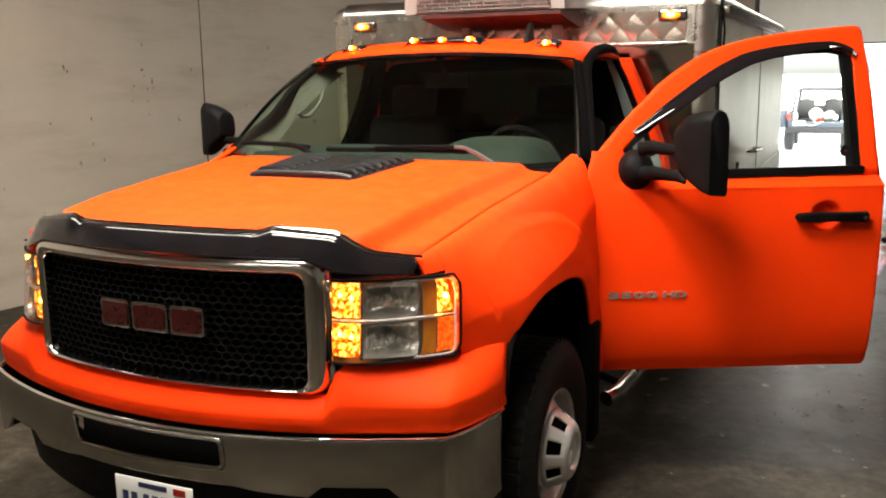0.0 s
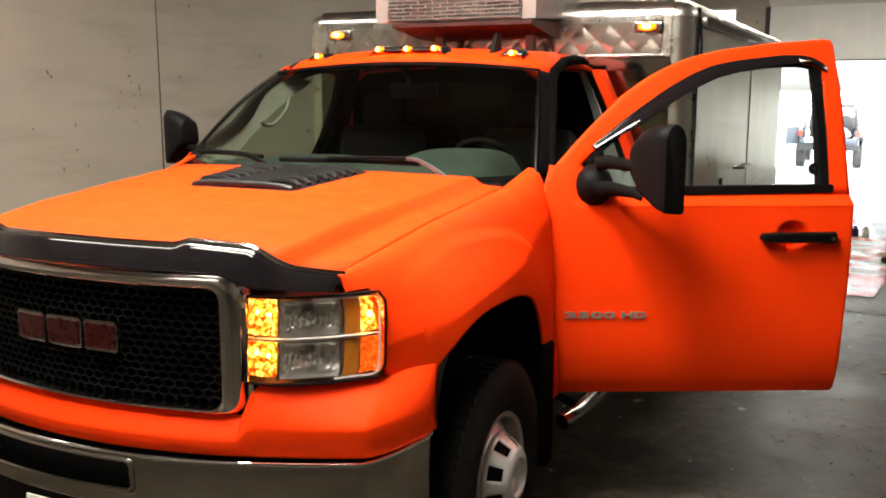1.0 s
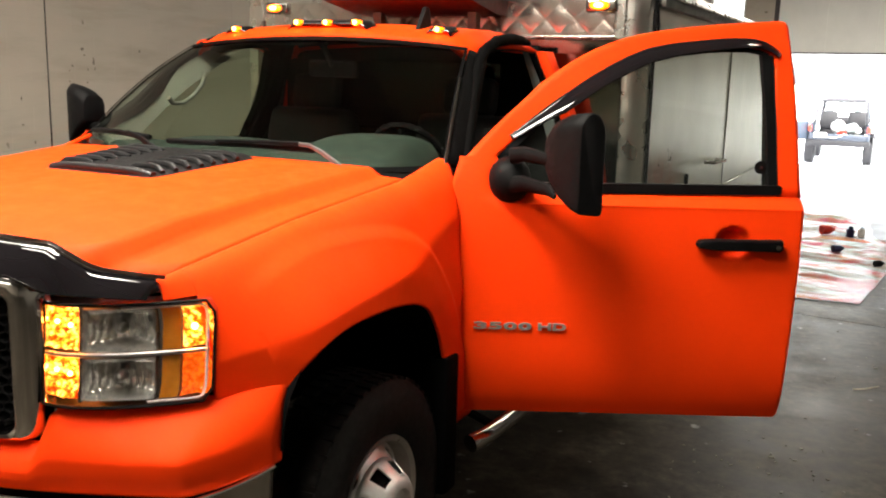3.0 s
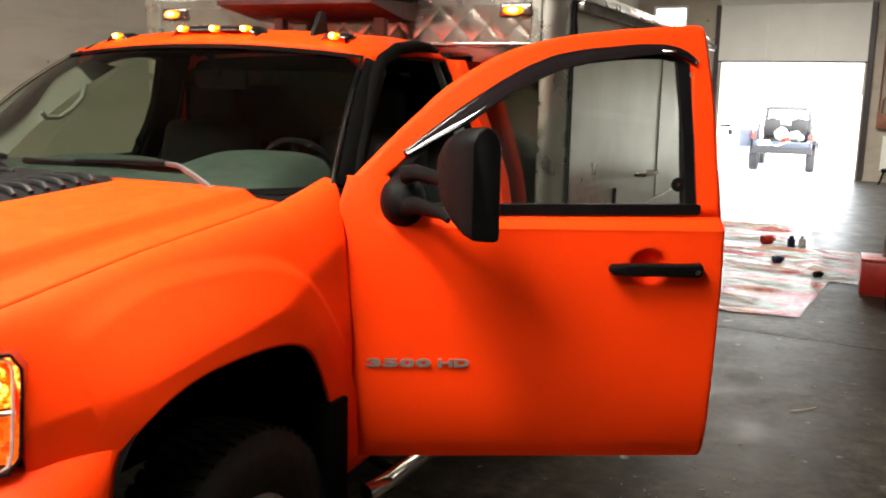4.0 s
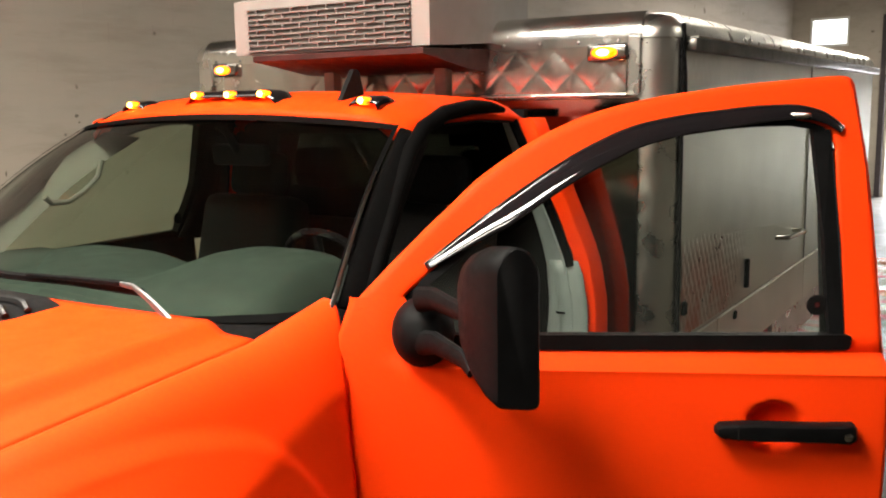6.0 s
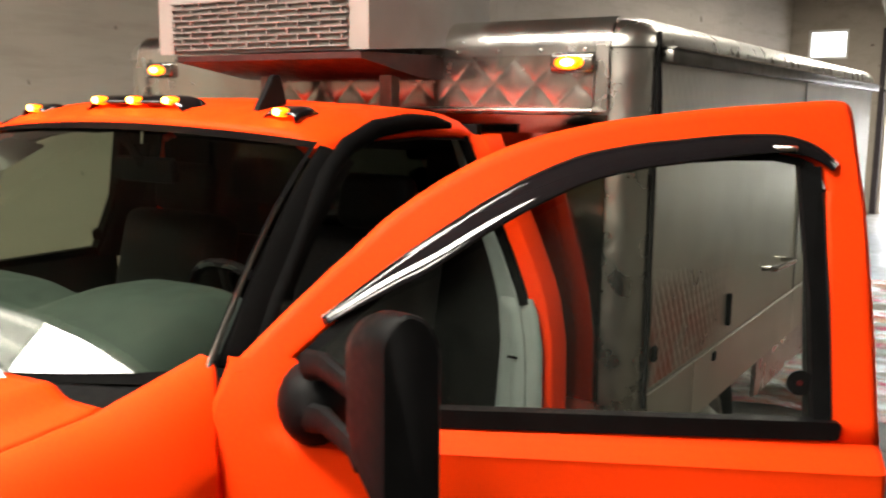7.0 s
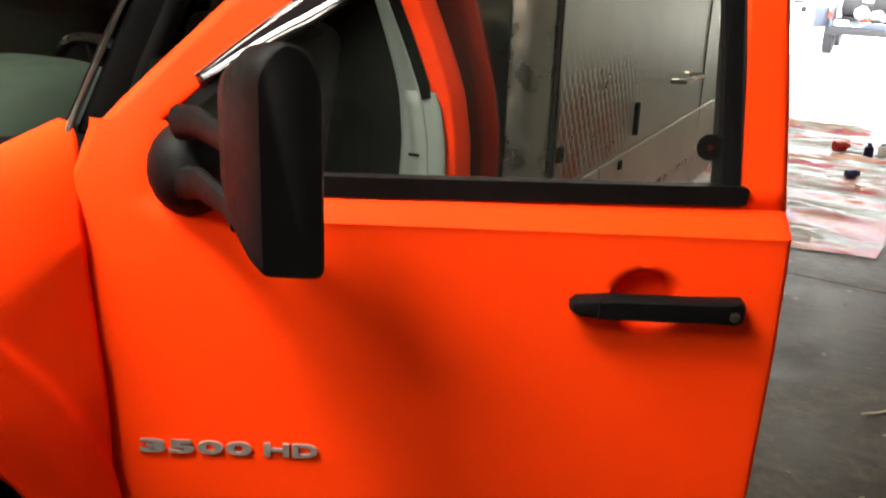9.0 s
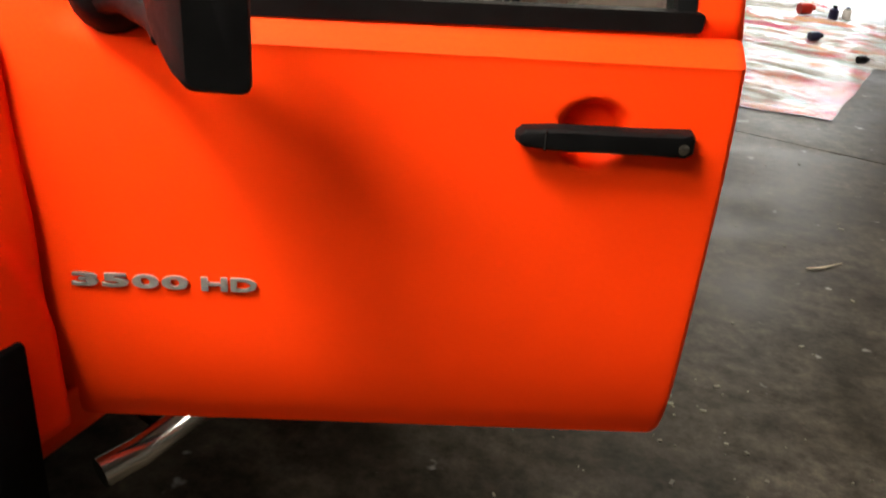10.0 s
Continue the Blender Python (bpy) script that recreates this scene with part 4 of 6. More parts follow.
# wipers: arm from its pivot over an elbow to the blade
wip = part("wiper", tube([(0.62, 5.13, 1.405), (0.575, 5.134, 1.432), (0.51, 5.14, 1.466), (0.455, 5.145, 1.487), (0.40, 5.145, 1.490)], [0.011, 0.010, 0.009, 0.008, 0.007], 8, squash=0.7), WIPER_METAL, truck, "bright metal wiper arm")
sub("arm", tube([(0.41, 5.145, 1.490), (0.25, 5.135, 1.489), (0.05, 5.13, 1.483)], [0.009, 0.007, 0.006], 6), BLACK, wip)
sub("blade", tube([(0.46, 5.165, 1.470), (0.2, 5.155, 1.474), (-0.05, 5.145, 1.470), (-0.2, 5.15, 1.468)], 0.011, 6), BLACK, wip)
wip = part("wiper", tube([(-0.20, 5.13, 1.405), (-0.26, 5.13, 1.44), (-0.33, 5.135, 1.475), (-0.42, 5.16, 1.488)], [0.015, 0.014, 0.012, 0.010], 8, squash=0.7), BLACK, truck, "black wiper arm")
sub("blade", tube([(-0.30, 5.16, 1.475), (-0.5, 5.20, 1.482), (-0.7, 5.29, 1.478), (-0.80, 5.35, 1.470)], 0.011, 6), BLACK, wip)

# roof marker lamps
def roof_at(x, y):
    return crown(y - 0.085 * (x / 0.69) ** 2 + 0.0) - 0.038 * (x / 0.69) ** 2


for xs_ in ((-0.531,), (-0.155, 0.0, 0.15), (0.531,)):
    c = sum(xs_) / len(xs_)
    wdt = 0.13 if len(xs_) == 1 else 0.46
    yl = 5.957 + 0.035 * (len(xs_) == 1)
    z0 = roof_at(c, yl + 0.01)
    bm = bmesh.new()
    grid(bm, lambda u, v: Vector((c + (u - 0.5) * wdt * (1 - 0.10 * abs(2 * v - 1)), yl - 0.022 + 0.13 * v, z0 - 0.014 + 0.045 * (max(0.0, 1 - (2 * u - 1) ** 8) ** 0.5) * max(0.0, math.sin(math.pi * min(1, 0.12 + 0.88 * v))) ** 0.7)), 16, 8)
    lamp = part("roof_marker_lamp", bm, BLACK_GLOSS, truck, "amber cab roof marker lamp, lit", solid=0.004)
    for x in xs_:
        bm = bmesh.new()
        bmesh.ops.create_uvsphere(bm, u_segments=12, v_segments=8, radius=1.0, matrix=Matrix.Translation((x, yl - 0.009, z0 + 0.014)) @ Matrix.Diagonal((0.026, 0.022, 0.013, 1)))
        sub("amber_cell", bm, AMBER, lamp)
        bm = bmesh.new()
        bmesh.ops.create_uvsphere(bm, u_segments=8, v_segments=6, radius=0.010, matrix=Matrix.Translation((x, yl - 0.030, z0 + 0.015)))
        sub("bulb", bm, AMBER_HOT, lamp)
fin = rounded([(0, 0), (0.13, 0), (0.125, 0.02), (0.10, 0.105), (0.075, 0.11)], 0.01, 2)
part("roof_aerial", prism(fin, lambda a, b, d: Vector((0.405 + d, 6.0 + a, roof_at(0.43, 6.0) - 0.005 + b)), 0.018), BLACK, truck, "black shark-fin roof aerial")
part("aerial_mast", tube([(-0.90, 5.21, 1.33), (-0.90, 5.21, 2.25)], [0.0035, 0.002], 6), BLACK, truck, "thin black whip aerial")

# ---- doors, in their own axes: along from the hinge, out of the skin, up ----
PROF_N = [-0.058, -0.028, -0.010, -0.001, 0.003, 0.005, 0.0065, 0.008, 0.008, 0.006, 0.002]


def door_prof(z, s=1.0):
    """How far the skin stands out at a height; the belt's ledge fades away towards the hinge."""
    k = smooth_step(0.03, 0.20, s)
    if k < 1 and 1.22 < z < 1.62:
        t = (z - 1.22) / 0.40
        soft = 0.006 * (1 - t) - 0.1145 * t + 0.028 * math.sin(math.pi * t)
        return lerp(soft, door_prof(z), k)
    if z < 1.302:
        return spline((z - 0.50) / 0.08 if z < 1.22 else 9 + (z - 1.22) / 0.082, PROF_N)
    return table(z, [1.302, 1.306, 1.338, 1.35, 1.66, 1.97], [0.004, 0.003, -0.040, -0.046, -0.125, -0.218])


def front_s(z):
    return table(z, [0.5, 0.54, 0.7, 0.85, 1.12, 1.27, 1.37, 1.45], [0.01, -0.018, -0.026, -0.040, -0.054, -0.058, -0.054, -0.028])


def rear_s(z):
    return table(z, [0.5, 0.53, 0.72, 0.9, 1.1, 1.33, 1.36, 1.52, 1.77, 1.965], [1.165, 1.183, 1.183, 1.187, 1.191, 1.192, 1.190, 1.185, 1.172, 1.148])


TOP_S = [-0.028, -0.004, 0.063, 0.149, 0.207, 0.266, 0.34, 0.415, 0.49, 0.567, 0.64, 0.718, 0.846, 0.92, 1.02, 1.10, 1.135, 1.149, 1.155, 1.168]
TOP_Z = [1.43, 1.462, 1.533, 1.618, 1.672, 1.728, 1.782, 1.828, 1.864, 1.891, 1.909, 1.924, 1.941, 1.949, 1.957, 1.963, 1.961, 1.948, 1.915, 1.795]
IN_S = [0.10, 0.13, 0.185, 0.25, 0.30, 0.35, 0.41, 0.47, 0.53, 0.60, 0.67, 0.74, 0.84, 0.91, 0.99, 1.05, 1.074, 1.088, 1.095, 1.099]
IN_Z = [1.46, 1.487, 1.533, 1.588, 1.628, 1.665, 1.705, 1.742, 1.772, 1.803, 1.826, 1.843, 1.857, 1.862, 1.863, 1.852, 1.842, 1.828, 1.812, 1.795]


def make_door(place, driver):
    """place(s, n, z): the world point. Returns the door."""
    outw = place(0, 1, 0) - place(0, 0, 0)
    def lower(u, v):
        top = lerp(1.463, 1.350, smooth_step(0.105, 0.155, u))
        z = 0.518 + (top - 0.518) * (1 - v)
        s = lerp(front_s(z), rear_s(z), u)
        n = door_prof(z, s)
        # dished hand space behind the handle
        r = math.hypot((s - 0.948) / 0.068, (z - 1.182) / 0.066)
        n -= 0.045 * (1 - smooth_step(0.60, 1.0, r))
        # rolled edges
        n -= 0.012 * (1 - smooth_step(0.0, 0.012, min(s - front_s(z), rear_s(z) - s)))
        return place(s, n, z)
    door = part("door", sheet(lower, 130, 130), ORANGE, truck, "matte orange front door, wide open" if driver else "matte orange front door, shut", out=outw)

    def frame_fn(u, v, back=0.0):
        k = u * 19
        so, zo = spline(k, TOP_S), spline(k, TOP_Z)
        si, zi = spline(k, IN_S), spline(k, IN_Z)
        s, z = lerp(so, si, v), lerp(zo, zi, v)
        return place(s, door_prof(z, s) - 0.008 * (1 - smooth_step(0, 0.12, v)) - 0.004 * smooth_step(0.9, 1.0, v) - back, z)

    def rear_post(u, v, back=0.0):
        z = lerp(1.345, 1.795, v)
        return place(lerp(1.099 + 0.004 * (1 - v), rear_s(z), u), door_prof(z) - 0.008 * (1 - smooth_step(0, 0.12, 1 - u)) - back, z)
    bm = sheet(frame_fn, 76, 8)
    grid(bm, rear_post, 8, 12)
    bmesh.ops.remove_doubles(bm, verts=bm.verts, dist=0.004)
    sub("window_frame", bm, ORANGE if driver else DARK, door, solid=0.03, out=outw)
    sub("inner_post", sheet(lambda u, v: rear_post(u * 1.4 - 0.42, v, 0.045), 3, 6), DARK, door, solid=0.006, out=outw)

    # glass and its seals
    glass_ob = sub("window_glass", sheet(lambda u, v: place(lerp(0.05 + 0.02 * v, 1.10, u) if v < 0.5 else lerp(lerp(0.06, 0.62, (v - 0.2) / 0.8), 1.10, u), door_prof(lerp(1.34, 1.86, v)) - 0.020, lerp(1.34, 1.86, v)), 12, 12), GLASS_S, door, "tinted door window, wound up", out=outw)
    glass_ob.visible_shadow = False
    sub("sill_seal", prism(rounded([(0.16, 1.338), (1.115, 1.352), (1.118, 1.385), (1.085, 1.386), (0.16, 1.375)], 0.008, 2), lambda a, b, d: place(a, door_prof(1.365) + 0.012 - d, b), 0.03), BLACK, door, "black window sill seal", smooth=False)
    sub("rear_seal", prism([(1.072, 1.38), (1.104, 1.38), (1.101, 1.60), (1.090, 1.84), (1.050, 1.84), (1.066, 1.60)], lambda a, b, d: place(a, door_prof(b) + 0.004 - d, b), 0.03), BLACK, door, "black window channel", smooth=False)
    bm = bmesh.new()
    rows = []
    for i in range(17):
        rows.append([bm.verts.new(place(lerp(IN_S[i], IN_S[min(19, i)], 0) + ds, door_prof(IN_Z[i] + dz) + dn, IN_Z[i] + dz)) for ds, dz, dn in ((0, 0.004, 0.006), (0.012, -0.014, 0.006), (0.012, -0.014, -0.02))])
    for a, b2 in zip(rows, rows[1:]):
        for j in range(2):
            bm.faces.new((a[j], a[j + 1], b2[j + 1], b2[j]))
    sub("frame_seal", bm, BLACK, door)
    if driver:
        # glossy rain visor with a bright lower lip
        VO_S = [0.160, 0.24, 0.32, 0.395, 0.469, 0.55, 0.638, 0.70, 0.769, 0.845, 0.92, 0.97, 1.02, 1.065, 1.095, 1.113]
        VO_Z = [1.520, 1.584, 1.646, 1.698, 1.747, 1.793, 1.833, 1.852, 1.868, 1.878, 1.886, 1.888, 1.887, 1.875, 1.856, 1.836]

        def visor(u, v):
            k = u * 15
            s, z = spline(k, VO_S), spline(k, VO_Z)
            wdt = 0.056 * min(1, 0.30 + 5 * u) * (1 if u < 0.35 else lerp(1, 0.62, (u - 0.35) / 0.45) if u < 0.8 else lerp(0.62, 0.30, (u - 0.8) / 0.2))
            k0, k1 = max(0.0, k - 1.2), min(15.0, k + 1.2)
            t = Vector((spline(k1, VO_S) - spline(k0, VO_S), spline(k1, VO_Z) - spline(k0, VO_Z))).normalized()
            q = v * wdt - 0.021 + 0.010 * smooth_step(0.35, 0.6, u)
            s2, z2 = s + t.y * q, z - t.x * q
            # cross-section: thin lip, dark groove, a steep shoulder, then a flat blade
            rise = wdt * (table(v, [0, 0.06, 0.12, 0.20], [0.02, 0.09, 0.10, 0.11]) + 0.45 * math.sin(math.pi / 2 * min(1.0, max(0.0, v - 0.18) / 0.72)) - 0.10 * smooth_step(0.93, 1.0, v))
            return place(s2, door_prof(z2) + 0.004 + rise, z2)
        vis = sub("rain_visor", sheet(visor, 80, 34), BLACK_GLOSS, door, "smoked glossy rain visor", solid=0.003, out=outw)
        sub("visor_lip", tube([visor(k / 50, 0.05) for k in range(51)], 0.0022, 6), CHROME_DULL, door, "bright edge of the rain visor")
        sub("clip", box(visor(0.80, 0.72), (0.05, 0.016, 0.012), bevel=0.004), CHROME_DULL, door)
    # handle
    hp = [(-0.152, 0.006), (-0.142, 0.016), (-0.09, 0.020), (0.08, 0.020), (0.145, 0.022), (0.152, 0.012), (0.152, -0.014), (0.14, -0.022), (0.08, -0.020), (-0.08, -0.020), (-0.14, -0.015), (-0.152, -0.006)]
    hb = bmesh.new()
    hrows = []
    for dn, sc in ((0.0, 1.0), (0.018, 1.0), (0.030, 0.93), (0.034, 0.75)):
        hrows.append([hb.verts.new(place(0.965 + a * (0.5 + 0.5 * sc), door_prof(1.18) + 0.004 + dn, 1.180 + b * sc)) for a, b in hp])
    for a, b2 in zip(hrows, hrows[1:]):
        for j in range(len(hp)):
            hb.faces.new((a[j], a[(j + 1) % len(hp)], b2[(j + 1) % len(hp)], b2[j]))
    hb.faces.new(hrows[-1])
    handle = sub("handle", hb, BLACK, door, "black plastic pull handle")
    sub("handle_seam", box(place(0.862, door_prof(1.18) + 0.036, 1.180), (0.003, 0.006, 0.034)), DARK, door, smooth=False)
    a = place(1.095, door_prof(1.18) + 0.034, 1.176)
    sub("key_lock", lathe(a, place(1, 1, 0) - place(1, 0, 0), [(-0.01, 0.0095), (0.004, 0.0095), (0.005, 0.007), (0.005, 0.0005)], 14), CHROME_DULL, door, "metal key lock")
    # round sticker in the window's lower corner
    ctr = place(1.052, door_prof(1.445) - 0.014, 1.445)
    stick = sub("sticker", lathe(ctr, outw, [(0.0, 0.024), (0.002, 0.024), (0.002, 0.0005)], 20), DARK, door, "round dark window sticker")
    sub("sticker_mark", lathe(ctr, outw, [(0.002, 0.0055), (0.003, 0.0055), (0.003, 0.0005)], 12), EMBLEM_RED, door)
    # inner trim
    sub("inner_trim", sheet(lambda u, v: place(lerp(0.03, 1.15, u), -0.10 - 0.02 * math.sin(math.pi * v), lerp(0.56, 1.36, v)), 8, 10), DARK, door)
    return door


TH = math.radians(26.5)


def open_place(s, n, z):
    return Vector((0.97 + s * math.cos(TH) + n * math.sin(TH), 5.36 + s * math.sin(TH) - n * math.cos(TH), z))


def shut_place(s, n, z):
    rake = table(z, [1.36, 1.45, 1.6, 1.75, 1.9, 1.97], [0.0, 0.06, 0.10, 0.14, 0.12, 0.08]) * (1 - smooth_step(0.35, 0.95, s))
    lean = table(z, [1.36, 1.6, 1.75, 1.97], [0.0, 0.02, -0.02, 0.0])
    lean = lerp(lean, table(z, [1.36, 1.45, 1.6, 1.75, 1.9, 1.97], [0.0, 0.040, 0.070, 0.065, 0.04, 0.03]), smooth_step(0.4, 0.95, s))
    return Vector((-0.97 - n * (1.25 if n < 0 else 1.0) + lean, 5.36 + s + rake, z))


door_l = make_door(open_place, True)
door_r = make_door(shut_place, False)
part("hinge_pillar", sheet(lambda u, v: Vector((lerp(0.78, 0.935, u), 5.47, lerp(1.42, 0.56, v))), 2, 4), RUBBER, truck, solid=0.03)

# model badge on the door, letter by letter
BADGE = simple("badge_silver", (0.33, 0.31, 0.29), 0.35, 0.5, var=0.15, scale=60.0)
for ch, s0 in (("3", 0.038), ("5", 0.092), ("0", 0.146), ("0", 0.199), ("H", 0.270), ("D", 0.323)):
    text = bpy.data.curves.new("badge_text", "FONT")
    text.body, text.size, text.extrude, text.offset = ch, 0.058, 0.003, 0.0018
    tob = new("badge_source", text)
    tme = bpy.data.meshes.new_from_object(tob.evaluated_get(bpy.context.evaluated_depsgraph_get()))
    bpy.data.objects.remove(tob)
    bm = bmesh.new()
    bm.from_mesh(tme)
    x0, x1 = min(v.co.x for v in bm.verts), max(v.co.x for v in bm.verts)
    y0, y1 = min(v.co.y for v in bm.verts), max(v.co.y for v in bm.verts)
    for v in bm.verts:
        q, z, n = s0 + (v.co.x - x0) / (x1 - x0) * 0.047, 0.848 + (v.co.y - y0) / (y1 - y0) * 0.027, v.co.z
        v.co = open_place(q, door_prof(z) + 0.003 + n, z)
    sub("badge_letter", bm, BADGE, door_l, "raised silver badge character", smooth=False)


# tow mirrors
def make_mirror(place, door):
    """Base pod, two arms and a tall head, hung on a door."""
    # base pod
    bm = bmesh.new()
    grid(bm, lambda u, v: place(0.150 + 0.075 * math.cos(2 * math.pi * u) * (1 - v * v) ** 0.5, -0.035 + 0.085 * v, 1.385 + 0.085 * math.sin(2 * math.pi * u) * (1 - v * v) ** 0.5), 20, 8, True)
    mir = sub("mirror", bm, BLACK, door, "black towing mirror on twin arms")
    return mir


def mirror_head(place):
    """place(g, o, z): glass-facing, outward and up. A tall shell, flat at the outer end, deeper and shorter towards its arms."""
    bm = bmesh.new()
    rows = []
    for o, g0, g1, z0, z1, r in ((-0.092, -0.070, 0.040, -0.030, 0.090, 0.020), (-0.085, -0.084, 0.045, -0.045, 0.110, 0.024), (-0.04, -0.088, 0.045, -0.080, 0.138, 0.024), (0.02, -0.078, 0.045, -0.128, 0.158, 0.024),
                                 (0.07, -0.060, 0.045, -0.157, 0.166, 0.022), (0.098, -0.047, 0.045, -0.166, 0.168, 0.020), (0.104, -0.041, 0.041, -0.162, 0.163, 0.018)):
        poly = rounded([(g0, z0 + 0.010), (g1, z0), (g1, z1 - 0.055), (g1 - 0.018, z1 - 0.014), (g0 + 0.035, z1), (g0, z1 - 0.040)], r, 5)
        rows.append([bm.verts.new(place(g, o, z)) for g, z in poly])
    n = len(rows[0])
    for q, w in zip(rows, rows[1:]):
        for k in range(n):
            bm.faces.new((q[k], q[(k + 1) % n], w[(k + 1) % n], w[k]))
    bm.faces.new(rows[0])
    bm.faces.new(rows[-1][::-1])
    return bm


mir = make_mirror(open_place, door_l)
MYAW = TH + math.radians(16)
MC, MG, MO = Vector((1.380, 5.328, 1.475)), Vector((math.cos(MYAW), math.sin(MYAW), 0)), Vector((math.sin(MYAW), -math.cos(MYAW), 0))


def near_head(g, o, z):
    return MC + MG * g + MO * o + Vector((0, 0, z))


def far_head(g, o, z):
    return Vector((-1.175 - 0.80 * o + 0.05 * g, 5.66 + 0.95 * g, 1.515 + 0.86 * z))


head = sub("mirror_head", mirror_head(near_head), BLACK, door_l, "tall black mirror shell")
sub("mirror_glass", prism(rounded([(-0.06, -0.05), (0.075, -0.13), (0.075, 0.09), (-0.06, 0.06)], 0.03, 4), lambda a, b, d: near_head(0.0440 + d, a, b), 0.002), CHROME, door_l)
for z in (1.485, 1.385):
    sub("mirror_arm", tube([open_place(0.150, 0.03, z - 0.01), open_place(0.19, 0.07, z), near_head(-0.075, -0.06, z - 1.475 - 0.008), near_head(-0.072, -0.01, z - 1.475 - 0.025)], [0.030, 0.027, 0.021, 0.010], 10, squash=0.62), BLACK, door_l)
sub("mirror_head", mirror_head(far_head), BLACK, door_r, "tall black mirror shell")
for z in (1.46, 1.40):
    sub("mirror_arm", tube([shut_place(0.15, -0.02, z), Vector((-1.13, 5.65, z))], 0.02, 8), BLACK, door_r)

# ---- wheels ----
HUB_METAL = simple("hub_metal", (0.74, 0.72, 0.70), 0.36, 0.55, var=0.12, scale=20.0)
def make_wheel(x, y, s, dually=False):
    c = Vector((s * x, y, 0.405))
    w = part("wheel", lathe(c, (s, 0, 0), [(-0.10, 0.22), (-0.118, 0.26), (-0.125, 0.33), (-0.115, 0.375), (-0.095, 0.400), (-0.05, 0.405), (0.05, 0.405), (0.095, 0.400), (0.115, 0.375), (0.125, 0.33), (0.118, 0.26), (0.10, 0.22)], 64), TYRE, truck, "black truck tyre on alloy rim")
    bm = bmesh.new()
    for k in range(56):
        a = 2 * math.pi * k / 56
        for d in (-0.07, 0.0, 0.07):
            aa = a + (0.05 if d == 0 else 0)
            add_box(bm, c + Vector((s * d, 0.404 * math.cos(aa), 0.404 * math.sin(aa))), (0.052, 0.028, 0.012), Matrix.Rotation(aa - math.pi / 2, 4, "X"))
    tagged(sub("tread", bm, TYRE, w, smooth=False), kind="stuff")
    # rim: barrel, disc with round hand holes, and a windowed hub cover
    sub("rim", lathe(c, (s, 0, 0), [(0.095, 0.228), (0.108, 0.222), (0.10, 0.205), (0.03, 0.195), (-0.10, 0.195)], 40), ALLOY, w, "silver alloy rim")

    def ringed(bm, nu, prof, skip):
        nv = len(prof) - 1
        rows = [[bm.verts.new(c + Vector((s * d, r * math.cos(2 * math.pi * i / nu), r * math.sin(2 * math.pi * i / nu)))) for i in range(nu)] for d, r in prof]
        for j in range(nv):
            for i in range(nu):
                if skip(i, j):
                    continue
                k = (i + 1) % nu
                bm.faces.new((rows[j][i], rows[j][k], rows[j + 1][k], rows[j + 1][i]))
        return bm
    sub("disc", ringed(bmesh.new(), 64, [(0.040 + 0.050 * (q / 9) ** 0.8, lerp(0.204, 0.142, q / 9)) for q in range(10)],
                       lambda i, j: 1 <= j <= 6 and abs((i % 16) - 7.5) < 2.6 - 0.22 * (j - 3.5) ** 2), HUB_METAL, w, solid=0.012)
    sub("hub", ringed(bmesh.new(), 64, [(0.082, 0.150), (0.096, 0.148), (0.106, 0.143), (0.118, 0.136), (0.130, 0.128), (0.142, 0.120), (0.154, 0.112), (0.165, 0.100), (0.172, 0.086), (0.173, 0.070), (0.160, 0.062), (0.158, 0.001)],
                      lambda i, j: 2 <= j <= 5 and (i % 8) in (2, 3, 4, 5)), HUB_METAL, w, "bright hub cover with windows", solid=0.006)
    sub("hub_core", lathe(c, (s, 0, 0), [(0.03, 0.120), (0.085, 0.115), (0.130, 0.095), (0.131, 0.001)], 24), DARK, w)
    sub("brake_disc", lathe(c, (s, 0, 0), [(-0.02, 0.17), (0.0, 0.17), (0.0, 0.06)], 24), STEEL_DARK, w)
    return w


for s in (1, -1):
    make_wheel(0.865, AXLE_Y, s)
    for x in (0.92, 0.66):
        make_wheel(x, 8.35, s)

# chassis and side steps
for s in (1, -1):
    part("chassis_rail", box((s * 0.42, 7.6, 0.66), (0.08, 7.0, 0.16), bevel=0.01), DARK, truck, smooth=False)
    st = part("side_step", tube([(s * 1.005, 5.38, 0.405), (s * 1.035, 5.46, 0.415), (s * 1.05, 5.65, 0.42), (s * 1.05, 6.6, 0.42), (s * 0.98, 6.72, 0.42)], 0.034, 12), CHROME_DULL, truck, "chrome tubular side step")
    sub("step_pad", box((s * 1.05, 5.95, 0.452), (0.07, 0.5, 0.012), bevel=0.004), BLACK, st)
    for y in (5.55, 6.5):
        sub("bracket", tube([(s * 1.03, y, 0.42), (s * 0.6, y, 0.56)], 0.018, 6), DARK, st)
part("axle", tube([(-0.8, AXLE_Y, 0.405), (0.8, AXLE_Y, 0.405)], 0.06, 10), DARK, truck)
part("engine_bay", box((0, 4.75, 0.9), (1.1, 1.3, 0.5)), DARK, truck, smooth=False)

# ---- catering body ----
BX, BY0, BY1, BZ0, BZ1 = 1.20, 6.86, 11.35, 0.95, 2.225


